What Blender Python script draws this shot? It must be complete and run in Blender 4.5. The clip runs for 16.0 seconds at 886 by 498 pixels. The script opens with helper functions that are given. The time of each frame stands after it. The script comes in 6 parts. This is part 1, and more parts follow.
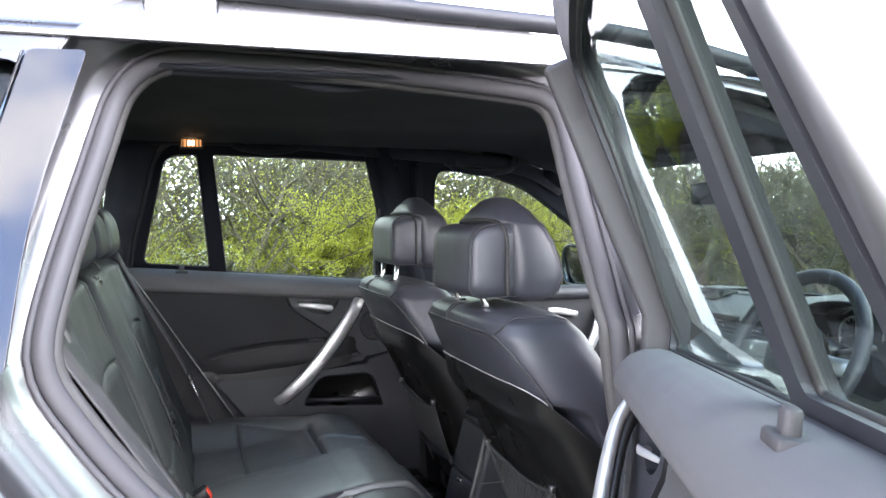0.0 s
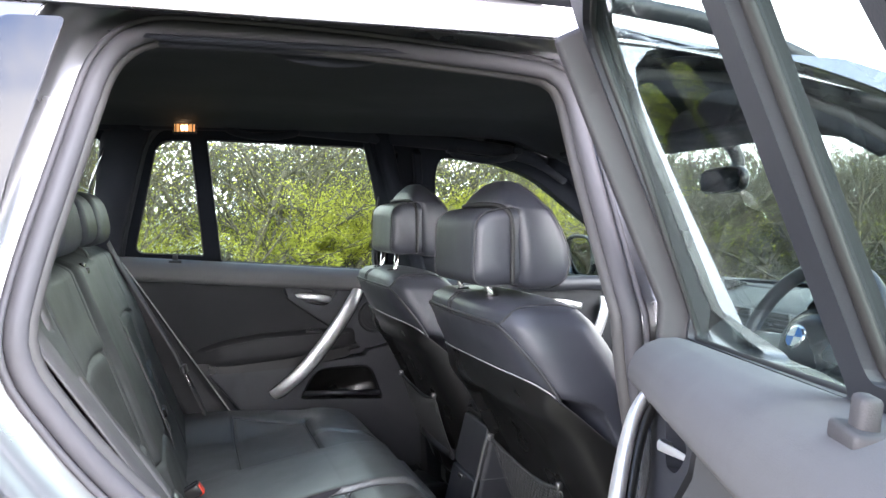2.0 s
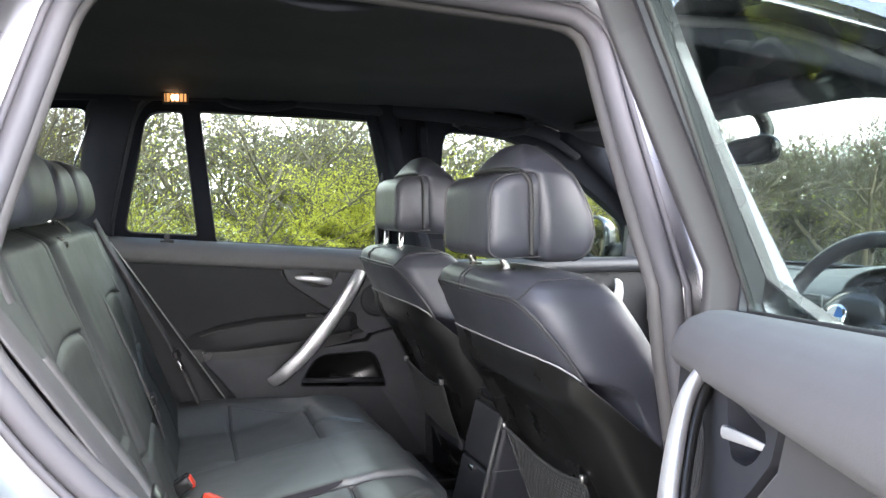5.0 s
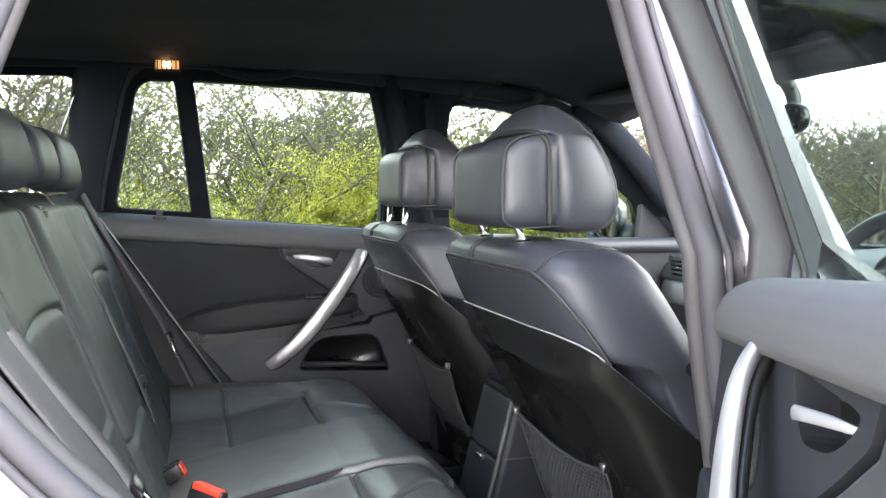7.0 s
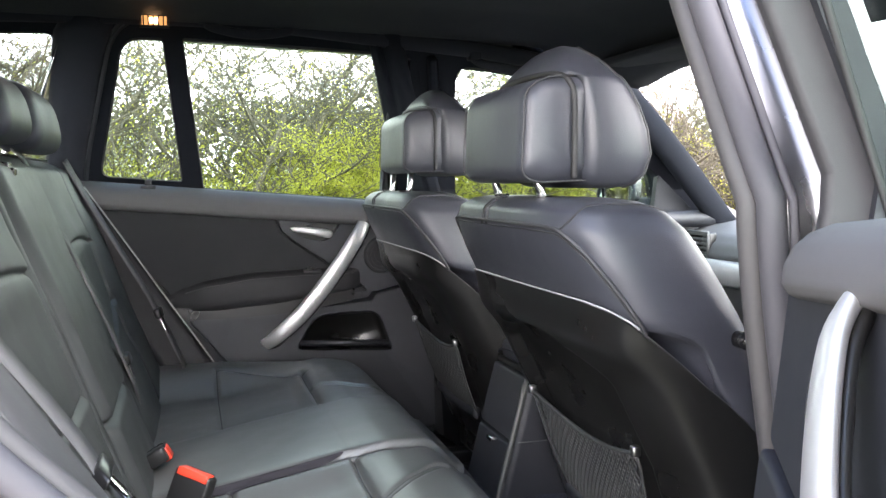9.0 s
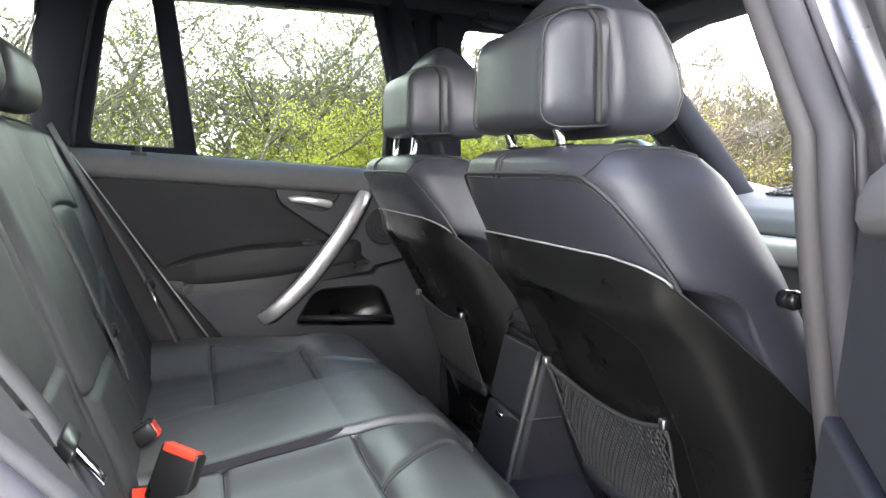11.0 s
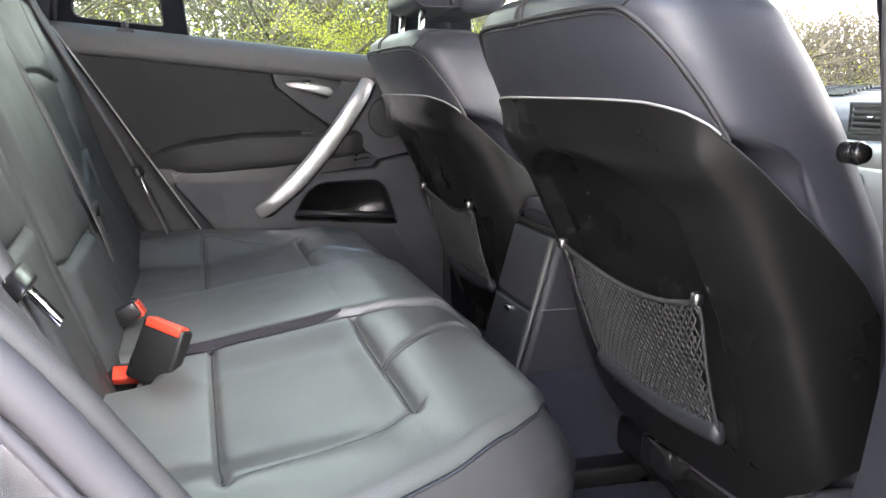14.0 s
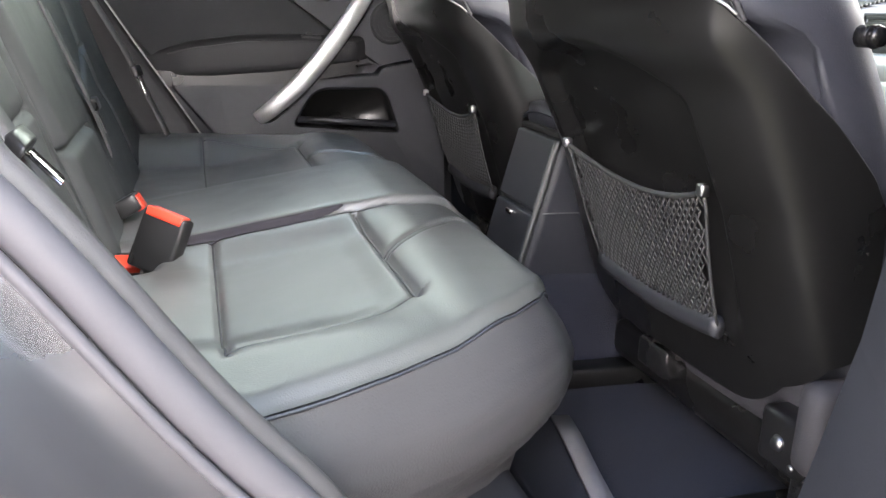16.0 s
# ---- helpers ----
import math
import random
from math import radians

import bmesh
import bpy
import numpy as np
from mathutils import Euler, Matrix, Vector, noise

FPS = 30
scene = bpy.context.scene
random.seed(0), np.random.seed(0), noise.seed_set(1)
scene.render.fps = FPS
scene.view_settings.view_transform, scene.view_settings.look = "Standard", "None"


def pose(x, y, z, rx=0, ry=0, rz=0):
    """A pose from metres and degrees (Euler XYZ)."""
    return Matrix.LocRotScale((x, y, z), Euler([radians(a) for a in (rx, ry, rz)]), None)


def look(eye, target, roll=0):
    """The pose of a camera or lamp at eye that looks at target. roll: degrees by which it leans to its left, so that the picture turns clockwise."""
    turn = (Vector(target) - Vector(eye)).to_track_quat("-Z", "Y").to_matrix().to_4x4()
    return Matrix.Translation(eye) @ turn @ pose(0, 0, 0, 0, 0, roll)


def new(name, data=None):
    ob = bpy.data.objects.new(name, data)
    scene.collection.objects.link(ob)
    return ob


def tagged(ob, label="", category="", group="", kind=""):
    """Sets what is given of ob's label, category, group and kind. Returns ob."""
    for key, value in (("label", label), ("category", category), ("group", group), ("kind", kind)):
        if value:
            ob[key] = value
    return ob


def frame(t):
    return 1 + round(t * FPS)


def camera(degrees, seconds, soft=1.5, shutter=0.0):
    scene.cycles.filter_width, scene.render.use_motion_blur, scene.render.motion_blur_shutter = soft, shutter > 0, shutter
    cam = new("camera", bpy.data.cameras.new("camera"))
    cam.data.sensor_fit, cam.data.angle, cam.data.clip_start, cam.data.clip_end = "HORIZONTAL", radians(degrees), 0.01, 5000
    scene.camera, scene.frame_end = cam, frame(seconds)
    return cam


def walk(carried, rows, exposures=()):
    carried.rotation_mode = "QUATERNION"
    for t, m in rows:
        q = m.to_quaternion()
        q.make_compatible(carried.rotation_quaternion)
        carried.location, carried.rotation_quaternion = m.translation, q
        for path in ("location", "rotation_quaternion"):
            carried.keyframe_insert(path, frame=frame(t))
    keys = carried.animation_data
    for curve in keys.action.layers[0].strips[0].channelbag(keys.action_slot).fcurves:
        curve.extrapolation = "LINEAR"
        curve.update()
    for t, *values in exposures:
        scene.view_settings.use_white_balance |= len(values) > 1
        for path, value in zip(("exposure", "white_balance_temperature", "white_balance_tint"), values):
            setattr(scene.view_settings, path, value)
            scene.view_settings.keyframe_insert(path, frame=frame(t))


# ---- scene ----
cam = camera(56.3, 16.0)
PATH = [
    (0, (-0.628, -1.841, 1.293), (-0.033, 0.067, 1.229), -0.0),
    (0.5, (-0.624, -1.827, 1.291), (-0.027, 0.08, 1.223), -0.0),
    (1, (-0.617, -1.81, 1.286), (-0.023, 0.099, 1.215), 0.0),
    (1.5, (-0.616, -1.794, 1.282), (-0.022, 0.114, 1.205), 0.1),
    (2, (-0.612, -1.774, 1.275), (-0.016, 0.133, 1.198), 0.1),
    (2.5, (-0.607, -1.754, 1.268), (-0.014, 0.155, 1.188), 0.0),
    (3, (-0.606, -1.739, 1.264), (-0.012, 0.169, 1.181), -0.0),
    (3.5, (-0.601, -1.722, 1.259), (-0.008, 0.186, 1.173), -0.0),
    (4, (-0.598, -1.701, 1.253), (-0.005, 0.207, 1.163), 0.0),
    (6.5, (-0.569, -1.559, 1.208), (0.018, 0.349, 1.091), 0.1),
    (7, (-0.567, -1.54, 1.201), (0.021, 0.368, 1.076), 0.2),
    (7.5, (-0.56, -1.512, 1.191), (0.026, 0.395, 1.059), 0.1),
    (8, (-0.554, -1.482, 1.179), (0.03, 0.426, 1.04), 0.2),
    (8.5, (-0.548, -1.449, 1.169), (0.036, 0.458, 1.019), 0.2),
    (9, (-0.542, -1.416, 1.155), (0.042, 0.49, 0.998), 0.2),
    (11.5, (-0.517, -1.3, 1.096), (0.06, 0.603, 0.883), 0.3),
    (12, (-0.513, -1.279, 1.081), (0.062, 0.621, 0.839), 0.5),
    (12.5, (-0.51, -1.263, 1.066), (0.065, 0.634, 0.799), 0.7),
    (13, (-0.508, -1.249, 1.052), (0.066, 0.644, 0.756), 0.9),
    (13.5, (-0.505, -1.236, 1.036), (0.067, 0.652, 0.709), 1.1),
    (14, (-0.503, -1.229, 1.019), (0.068, 0.653, 0.656), 1.4),
    (14.5, (-0.506, -1.228, 1.007), (0.065, 0.644, 0.596), 1.8),
    (15, (-0.506, -1.23, 0.993), (0.063, 0.632, 0.533), 2.1),
    (15.5, (-0.507, -1.23, 0.985), (0.062, 0.62, 0.483), 2.3),
    (16, (-0.507, -1.231, 0.976), (0.061, 0.611, 0.444), 2.5),
]
walk(cam, [(t, look(eye, target, roll)) for t, eye, target, roll in PATH], exposures=[(0, 3.92, 6350, 17), (4, 4.18, 6550, 17), (9, 4.25, 6650, 16), (12.5, 4.42, 6750, 17), (16, 4.72, 6900, 19)])

# ------------------------------------------------------------------ light
SUN_EL, SUN_AZ = radians(49), radians(-62)          # azimuth from +x towards +y
world = bpy.data.worlds.new("world")
scene.world = world
world.use_nodes = True
wn, wl = world.node_tree.nodes, world.node_tree.links
wn.clear()
sky = wn.new("ShaderNodeTexSky")
sky.sky_type = "NISHITA"
sky.sun_disc = False
sky.sun_elevation = SUN_EL
sky.sun_rotation = radians(90) - SUN_AZ
sky.dust_density = 0.3
sky.ozone_density = 2.0
bg = wn.new("ShaderNodeBackground")
bg.inputs["Strength"].default_value = 0.085
wo = wn.new("ShaderNodeOutputWorld")
# broken cloud, closing up towards the horizon
sky_dir = wn.new("ShaderNodeTexCoord")
puffs = wn.new("ShaderNodeTexNoise")
puffs.inputs["Scale"].default_value = 2.3
puffs.inputs["Detail"].default_value = 7
puffs.inputs["Roughness"].default_value = 0.58
wl.new(sky_dir.outputs["Generated"], puffs.inputs["Vector"])
puff_edge = wn.new("ShaderNodeMapRange")
puff_edge.interpolation_type = "SMOOTHSTEP"
puff_edge.inputs["From Min"].default_value, puff_edge.inputs["From Max"].default_value = 0.53, 0.68
wl.new(puffs.outputs["Fac"], puff_edge.inputs["Value"])
split = wn.new("ShaderNodeSeparateXYZ")
wl.new(sky_dir.outputs["Generated"], split.inputs[0])
low_cloud = wn.new("ShaderNodeMapRange")
low_cloud.interpolation_type = "SMOOTHSTEP"
low_cloud.inputs["From Min"].default_value, low_cloud.inputs["From Max"].default_value = 0.32, 0.78
low_cloud.inputs["To Min"].default_value, low_cloud.inputs["To Max"].default_value = 1.0, 0.0
wl.new(split.outputs["Z"], low_cloud.inputs["Value"])
cover = wn.new("ShaderNodeMath")
cover.operation = "MAXIMUM"
wl.new(puff_edge.outputs[0], cover.inputs[0])
wl.new(low_cloud.outputs[0], cover.inputs[1])
grey = wn.new("ShaderNodeRGBToBW")
wl.new(sky.outputs[0], grey.inputs[0])
bright = wn.new("ShaderNodeMath")
bright.operation = "MULTIPLY"
bright.inputs[1].default_value = 2.7
wl.new(grey.outputs[0], bright.inputs[0])
clouds = wn.new("ShaderNodeMix")
clouds.data_type = "RGBA"
wl.new(cover.outputs[0], clouds.inputs[0])
wl.new(sky.outputs[0], clouds.inputs[6])
wl.new(bright.outputs[0], clouds.inputs[7])
wl.new(clouds.outputs[2], bg.inputs[0])
wl.new(bg.outputs[0], wo.inputs[0])
sun_data = bpy.data.lights.new("sun", "SUN")
sun_data.energy = 0.45
sun_data.angle = radians(30)
sun_data.color = (1.0, 0.98, 0.95)
sun = new("sun", sun_data)
sun.matrix_world = look((math.cos(SUN_AZ) * math.cos(SUN_EL) * 30, math.sin(SUN_AZ) * math.cos(SUN_EL) * 30, 30 * math.sin(SUN_EL)), (0, 0, 0))


# ------------------------------------------------------------------ materials
def material(name, color, rough=0.5, metal=0.0, coat=0.0, bump=0.0, bscale=200.0, kind="noise", vary=0.15, vscale=6.0,
             color2=None, sheen=0.0, spec=0.5, bdist=0.001, rvary=0.08):
    m = bpy.data.materials.new(name)
    m.use_nodes = True
    n, l = m.node_tree.nodes, m.node_tree.links
    p = n["Principled BSDF"]
    p.inputs["Roughness"].default_value = rough
    p.inputs["Metallic"].default_value = metal
    p.inputs["Coat Weight"].default_value = coat
    p.inputs["Coat Roughness"].default_value = 0.04
    p.inputs["Specular IOR Level"].default_value = spec
    if sheen:
        p.inputs["Sheen Weight"].default_value = sheen
        p.inputs["Sheen Roughness"].default_value = 0.5
    tc = n.new("ShaderNodeTexCoord")
    big = n.new("ShaderNodeTexNoise")
    big.inputs["Scale"].default_value = vscale
    big.inputs["Detail"].default_value = 6
    l.new(tc.outputs["Object"], big.inputs["Vector"])
    ramp = n.new("ShaderNodeMix")
    ramp.data_type = "RGBA"
    c2 = color2 or tuple(min(1, c * (1 + vary)) for c in color)
    c1 = color if color2 else tuple(c * (1 - vary) for c in color)
    ramp.inputs[6].default_value = (*c1, 1)
    ramp.inputs[7].default_value = (*c2, 1)
    l.new(big.outputs["Fac"], ramp.inputs[0])
    l.new(ramp.outputs[2], p.inputs["Base Color"])
    rm = n.new("ShaderNodeMapRange")
    rm.inputs["From Min"].default_value, rm.inputs["From Max"].default_value = 0.3, 0.7
    rm.inputs["To Min"].default_value, rm.inputs["To Max"].default_value = max(0.02, rough - rvary), min(1, rough + rvary)
    l.new(big.outputs["Fac"], rm.inputs["Value"])
    l.new(rm.outputs[0], p.inputs["Roughness"])
    if bump:
        if kind == "leather":
            t = n.new("ShaderNodeTexVoronoi")
            t.feature = "DISTANCE_TO_EDGE"
            out = t.outputs["Distance"]
        else:
            t = n.new("ShaderNodeTexNoise")
            t.inputs["Detail"].default_value = 4
            out = t.outputs["Fac"]
        t.inputs["Scale"].default_value = bscale
        l.new(tc.outputs["Object"], t.inputs["Vector"])
        b = n.new("ShaderNodeBump")
        b.inputs["Strength"].default_value = bump
        b.inputs["Distance"].default_value = bdist
        l.new(out, b.inputs["Height"])
        last = b
        if kind == "leather":
            w = n.new("ShaderNodeTexNoise")
            w.inputs["Scale"].default_value = 22
            w.inputs["Detail"].default_value = 5
            w.inputs["Distortion"].default_value = 0.6
            l.new(tc.outputs["Object"], w.inputs["Vector"])
            b2 = n.new("ShaderNodeBump")
            b2.inputs["Strength"].default_value = 0.09
            b2.inputs["Distance"].default_value = 0.006
            l.new(w.outputs["Fac"], b2.inputs["Height"])
            l.new(b.outputs[0], b2.inputs["Normal"])
            last = b2
        l.new(last.outputs[0], p.inputs["Normal"])
    return m


def glass_material(name, tint, ior=1.5):
    m = bpy.data.materials.new(name)
    m.use_nodes = True
    n, l = m.node_tree.nodes, m.node_tree.links
    n.clear()
    tr = n.new("ShaderNodeBsdfTransparent")
    tr.inputs[0].default_value = (*tint, 1)
    gl = n.new("ShaderNodeBsdfGlossy")
    gl.inputs["Roughness"].default_value = 0.0
    lw = n.new("ShaderNodeLayerWeight")
    lw.inputs["Blend"].default_value = 0.5
    pw = n.new("ShaderNodeMath")
    pw.operation = "POWER"
    pw.inputs[1].default_value = 5.0
    fr = n.new("ShaderNodeMath")
    fr.operation = "MULTIPLY_ADD"
    fr.inputs[1].default_value, fr.inputs[2].default_value = 0.55, 0.030
    l.new(lw.outputs["Facing"], pw.inputs[0])
    l.new(pw.outputs[0], fr.inputs[0])
    mx = n.new("ShaderNodeMixShader")
    o = n.new("ShaderNodeOutputMaterial")
    l.new(fr.outputs[0], mx.inputs[0])
    l.new(tr.outputs[0], mx.inputs[1])
    l.new(gl.outputs[0], mx.inputs[2])
    l.new(mx.outputs[0], o.inputs[0])
    return m


def glow_material(name, color, strength):
    m = bpy.data.materials.new(name)
    m.use_nodes = True
    n = m.node_tree.nodes
    p = n["Principled BSDF"]
    p.inputs["Base Color"].default_value = (*color, 1)
    p.inputs["Emission Color"].default_value = (*color, 1)
    p.inputs["Emission Strength"].default_value = strength
    return m


LEATHER = material("black_leather", (0.034, 0.036, 0.045), 0.45, spec=0.58, bump=0.3, bscale=420, kind="leather", vary=0.2, bdist=0.0006)
# worn bench leather, base colour raised to carry the sky's sheen on top
LEATHER_OLD_LIT = material("worn_leather_lit", (0.084, 0.086, 0.082), 0.38, spec=0.80, bump=0.35, bscale=380, kind="leather", vary=0.25, bdist=0.0007)
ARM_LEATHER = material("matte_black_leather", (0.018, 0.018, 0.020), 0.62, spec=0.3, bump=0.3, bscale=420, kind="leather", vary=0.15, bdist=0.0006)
FELT = material("grey_felt", (0.060, 0.060, 0.068), 0.95, bump=0.6, bscale=500, vary=0.25, spec=0.1, bdist=0.002)
STRAP = material("grey_strap", (0.22, 0.215, 0.22), 0.8, bump=0.3, bscale=1200, vary=0.1)
# same bench leather for the backrest, its shade put into a darker colour
LEATHER_OLD_SHADED = material("worn_leather_shaded", (0.029, 0.032, 0.032), 0.50, spec=0.45, bump=0.35, bscale=380, kind="leather", vary=0.25, bdist=0.0007)
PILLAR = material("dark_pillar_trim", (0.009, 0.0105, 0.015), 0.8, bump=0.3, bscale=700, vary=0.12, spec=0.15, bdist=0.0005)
SILL_TRIM = material("soft_grey_sill", (0.090, 0.089, 0.091), 0.74, bump=0.35, bscale=620, kind="leather", vary=0.1, bdist=0.0005, spec=0.35)
STITCH = material("seam_thread", (0.03, 0.03, 0.032), 0.6)
PIPING = material("grey_piping", (0.30, 0.30, 0.29), 0.4)
SHELL = material("soft_black_plastic", (0.0085, 0.0085, 0.0083), 0.31, spec=0.42, bump=0.10, bscale=900, vary=0.2, bdist=0.0004)
SHELL_GLOSS = material("satin_black_plastic", (0.012, 0.012, 0.012), 0.30, vary=0.2)
PLASTIC = material("grained_dark_plastic", (0.0170, 0.0185, 0.0235), 0.56, bump=0.3, bscale=700, vary=0.15, bdist=0.0006)
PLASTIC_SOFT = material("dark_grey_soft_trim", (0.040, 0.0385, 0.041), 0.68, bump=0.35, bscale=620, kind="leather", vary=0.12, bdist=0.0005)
TRIM_FABRIC = material("ribbed_dark_fabric", (0.0150, 0.0158, 0.0180), 0.85, bump=0.4, bscale=900, vary=0.15, sheen=0.08)
HEADLINER = material("anthracite_headliner", (0.0135, 0.0155, 0.023), 0.95, bump=0.4, bscale=1200, vary=0.1, sheen=0.03)
CARPET = material("dark_carpet", (0.023, 0.025, 0.034), 0.95, bump=0.9, bscale=700, vary=0.35, vscale=9, sheen=0.06, spec=0.1, bdist=0.003)
RUBBER = material("door_seal_rubber", (0.066, 0.064, 0.070), 0.62, vary=0.12, spec=0.3, bump=0.15, bscale=400, bdist=0.0005)
BLACK_RUBBER = material("black_rubber", (0.012, 0.012, 0.012), 0.6)
PAINT = material("silver_grey_paint", (0.185, 0.185, 0.194), 0.28, metal=0.88, coat=0.5, vary=0.03, rvary=0.03)
SILVER = material("satin_silver_trim", (0.62, 0.62, 0.62), 0.40, metal=0.75, vary=0.04, bump=0.05, bscale=300)
CHROME = material("chrome", (0.72, 0.72, 0.72), 0.10, metal=1.0, vary=0.03, rvary=0.02)
STEEL = material("dull_steel", (0.35, 0.35, 0.35), 0.35, metal=1.0)
GLOSS_BLACK = material("gloss_black_panel", (0.010, 0.010, 0.011), 0.05, spec=0.6, coat=1.0, vary=0.1, rvary=0.02)
WEBBING = material("seat_belt_webbing", (0.082, 0.080, 0.080), 0.7, bump=0.5, bscale=1500, vary=0.1)
RED = material("red_button", (0.75, 0.06, 0.03), 0.35, vary=0.05)
DASH = material("dash_top_plastic", (0.085, 0.088, 0.086), 0.6, bump=0.35, bscale=520, kind="leather", vary=0.1, bdist=0.0006)
DASH_TRIM = material("brushed_alu_trim", (0.55, 0.56, 0.55), 0.35, metal=0.4, vary=0.05)
TYRE = material("tyre_rubber", (0.015, 0.015, 0.015), 0.8, bump=0.3, bscale=60)
GLASS = glass_material("tinted_glass", (0.74, 0.83, 0.79))
GLASS_DOOR = glass_material("tinted_glass_seen_aslant", (0.72, 0.80, 0.77))
GLASS_DARK = glass_material("privacy_glass", (0.62, 0.68, 0.66))
GLASS_CLEAR = glass_material("windscreen_glass", (0.86, 0.92, 0.89))
LAMP_GLOW = glow_material("lamp_bulb", (1.0, 0.60, 0.28), 1.2)
LAMP_LENS = glow_material("lamp_lens", (1.0, 0.45, 0.15), 0.06)
MIRROR = material("mirror_silver", (0.85, 0.87, 0.88), 0.02, metal=1.0, vary=0.01, rvary=0.01)
BLUE = material("emblem_blue", (0.03, 0.16, 0.50), 0.3, vary=0.03)
WHITE = material("emblem_white", (0.75, 0.75, 0.75), 0.3, vary=0.03)
# same leather for the apron, coloured darker than the sky-lit top
LEATHER_SIDE = material("wrinkled_side_leather", (0.050, 0.049, 0.052), 0.50, spec=0.5, bump=0.4, bscale=300, kind="leather", vary=0.2, bdist=0.0008)
# soft brown-grey trim by the open door, daylight put into its paler colour
NEAR_TRIM_LIT = material("brown_grey_trim_lit", (0.058, 0.055, 0.055), 0.62, bump=0.35, bscale=620, kind="leather", vary=0.12, bdist=0.0005)
CONSOLE = material("satin_dark_plastic", (0.030, 0.031, 0.035), 0.46, bump=0.15, bscale=700, vary=0.12, bdist=0.0004)
GUSSET = material("matte_gusset_fabric", (0.030, 0.028, 0.033), 0.9, bump=0.4, bscale=1200, vary=0.15, spec=0.15)
NETTING = material("elastic_net", (0.040, 0.042, 0.042), 0.7, vary=0.2)

# ------------------------------------------------------------------ geometry tools (all return vertices, faces)
CY = 0.02            # the car's middle plane
ORIGIN = {}


def thing(name, base, label, category, group="", kind=""):
    ob = new(name)
    ob.location = base
    ob.empty_display_size = 0.1
    ORIGIN[ob.name] = Vector(base)
    return tagged(ob, label, category, group, kind)


def part(name, geo, mat, parent=None, label="", bevel=0.0, smooth=True, solid=0.0, kind="", category="", group="", subdiv=0):
    """Links one mesh, given in world coordinates, under a thing or part, or as a thing of its own."""
    V, F = geo
    if parent is not None:
        o = ORIGIN[parent.name]
    elif kind == "structure":
        o = Vector((0, 0, 0))
    else:
        A = np.array([tuple(v) for v in V])
        o = Vector((*((A.min(0) + A.max(0)) / 2)[:2], A[:, 2].min()))
    me = bpy.data.meshes.new(name)
    me.from_pydata([(v[0] - o[0], v[1] - o[1], v[2] - o[2]) for v in V], [], [list(f) for f in F])
    bm = bmesh.new()
    bm.from_mesh(me)
    bmesh.ops.remove_doubles(bm, verts=bm.verts, dist=1e-5)
    bmesh.ops.recalc_face_normals(bm, faces=bm.faces)
    bm.to_mesh(me)
    bm.free()
    if smooth:
        me.shade_smooth()
    me.materials.append(mat)
    ob = new(name, me)
    if parent is None:
        ob.location = o
    else:
        ob.parent = parent
    ORIGIN[ob.name] = o
    if solid:
        s = ob.modifiers.new("solid", "SOLIDIFY")
        s.thickness = solid
        s.offset = 0
    if bevel:
        b = ob.modifiers.new("bevel", "BEVEL")
        b.width, b.segments, b.limit_method, b.angle_limit = bevel, 2, "ANGLE", radians(35)
        b.harden_normals = True
    if subdiv:
        s = ob.modifiers.new("subdiv", "SUBSURF")
        s.levels = s.render_levels = subdiv
    return tagged(ob, label, category, group, kind)


def join(*geos):
    V, F = [], []
    for v, f in geos:
        k = len(V)
        V += list(v)
        F += [[i + k for i in q] for q in f]
    return V, F


def grid(f, nu, nv, loop_u=False, loop_v=False):
    V = [Vector(f(i / (nu if loop_u else nu - 1), j / (nv if loop_v else nv - 1))) for i in range(nu) for j in range(nv)]
    F = []
    for i in range(nu if loop_u else nu - 1):
        for j in range(nv if loop_v else nv - 1):
            a, b = i * nv, ((i + 1) % nu) * nv
            F.append((a + j, b + j, b + (j + 1) % nv, a + (j + 1) % nv))
    return V, F


def spline(P, n, closed=False):
    """A smooth path through the points P with n points in all."""
    P = [Vector(p) for p in P]
    m = len(P)
    segs = m if closed else m - 1
    out = []
    for k in range(n):
        u = k / (n if closed else n - 1) * segs
        i = min(int(u), segs - 1)
        t = u - i
        g = (lambda j: P[j % m]) if closed else (lambda j: P[max(0, min(m - 1, j))])
        a, b, c, d = g(i - 1), g(i), g(i + 1), g(i + 2)
        out.append(0.5 * ((2 * b) + (c - a) * t + (2 * a - 5 * b + 4 * c - d) * t * t + (3 * b - a - 3 * c + d) * t ** 3))
    return out


def tube(path, r, n=8, closed=False, flat=1.0, up=None, radii=None):
    """A round or flattened bar along a path. up: the direction of the full radius."""
    P = [Vector(p) for p in path]
    m = len(P)
    V, F = [], []
    ref = Vector(up) if up else None
    for i, p in enumerate(P):
        t = (P[(i + 1) % m] - P[i - 1]) if closed else (P[min(i + 1, m - 1)] - P[max(i - 1, 0)])
        t.normalize()
        if ref is None:
            ref = t.orthogonal()
        a = ref - t * ref.dot(t)
        a.normalize()
        if up is None:
            ref = a
        b = t.cross(a)
        q = radii[i] if radii else r
        for k in range(n):
            w = 2 * math.pi * k / n
            V.append(p + a * q * math.cos(w) + b * q * flat * math.sin(w))
    for i in range(m if closed else m - 1):
        for k in range(n):
            a, b = i * n, ((i + 1) % m) * n
            F.append((a + k, a + (k + 1) % n, b + (k + 1) % n, b + k))
    if not closed:
        F += [tuple(range(n))[::-1], tuple(range((m - 1) * n, m * n))]
    return V, F


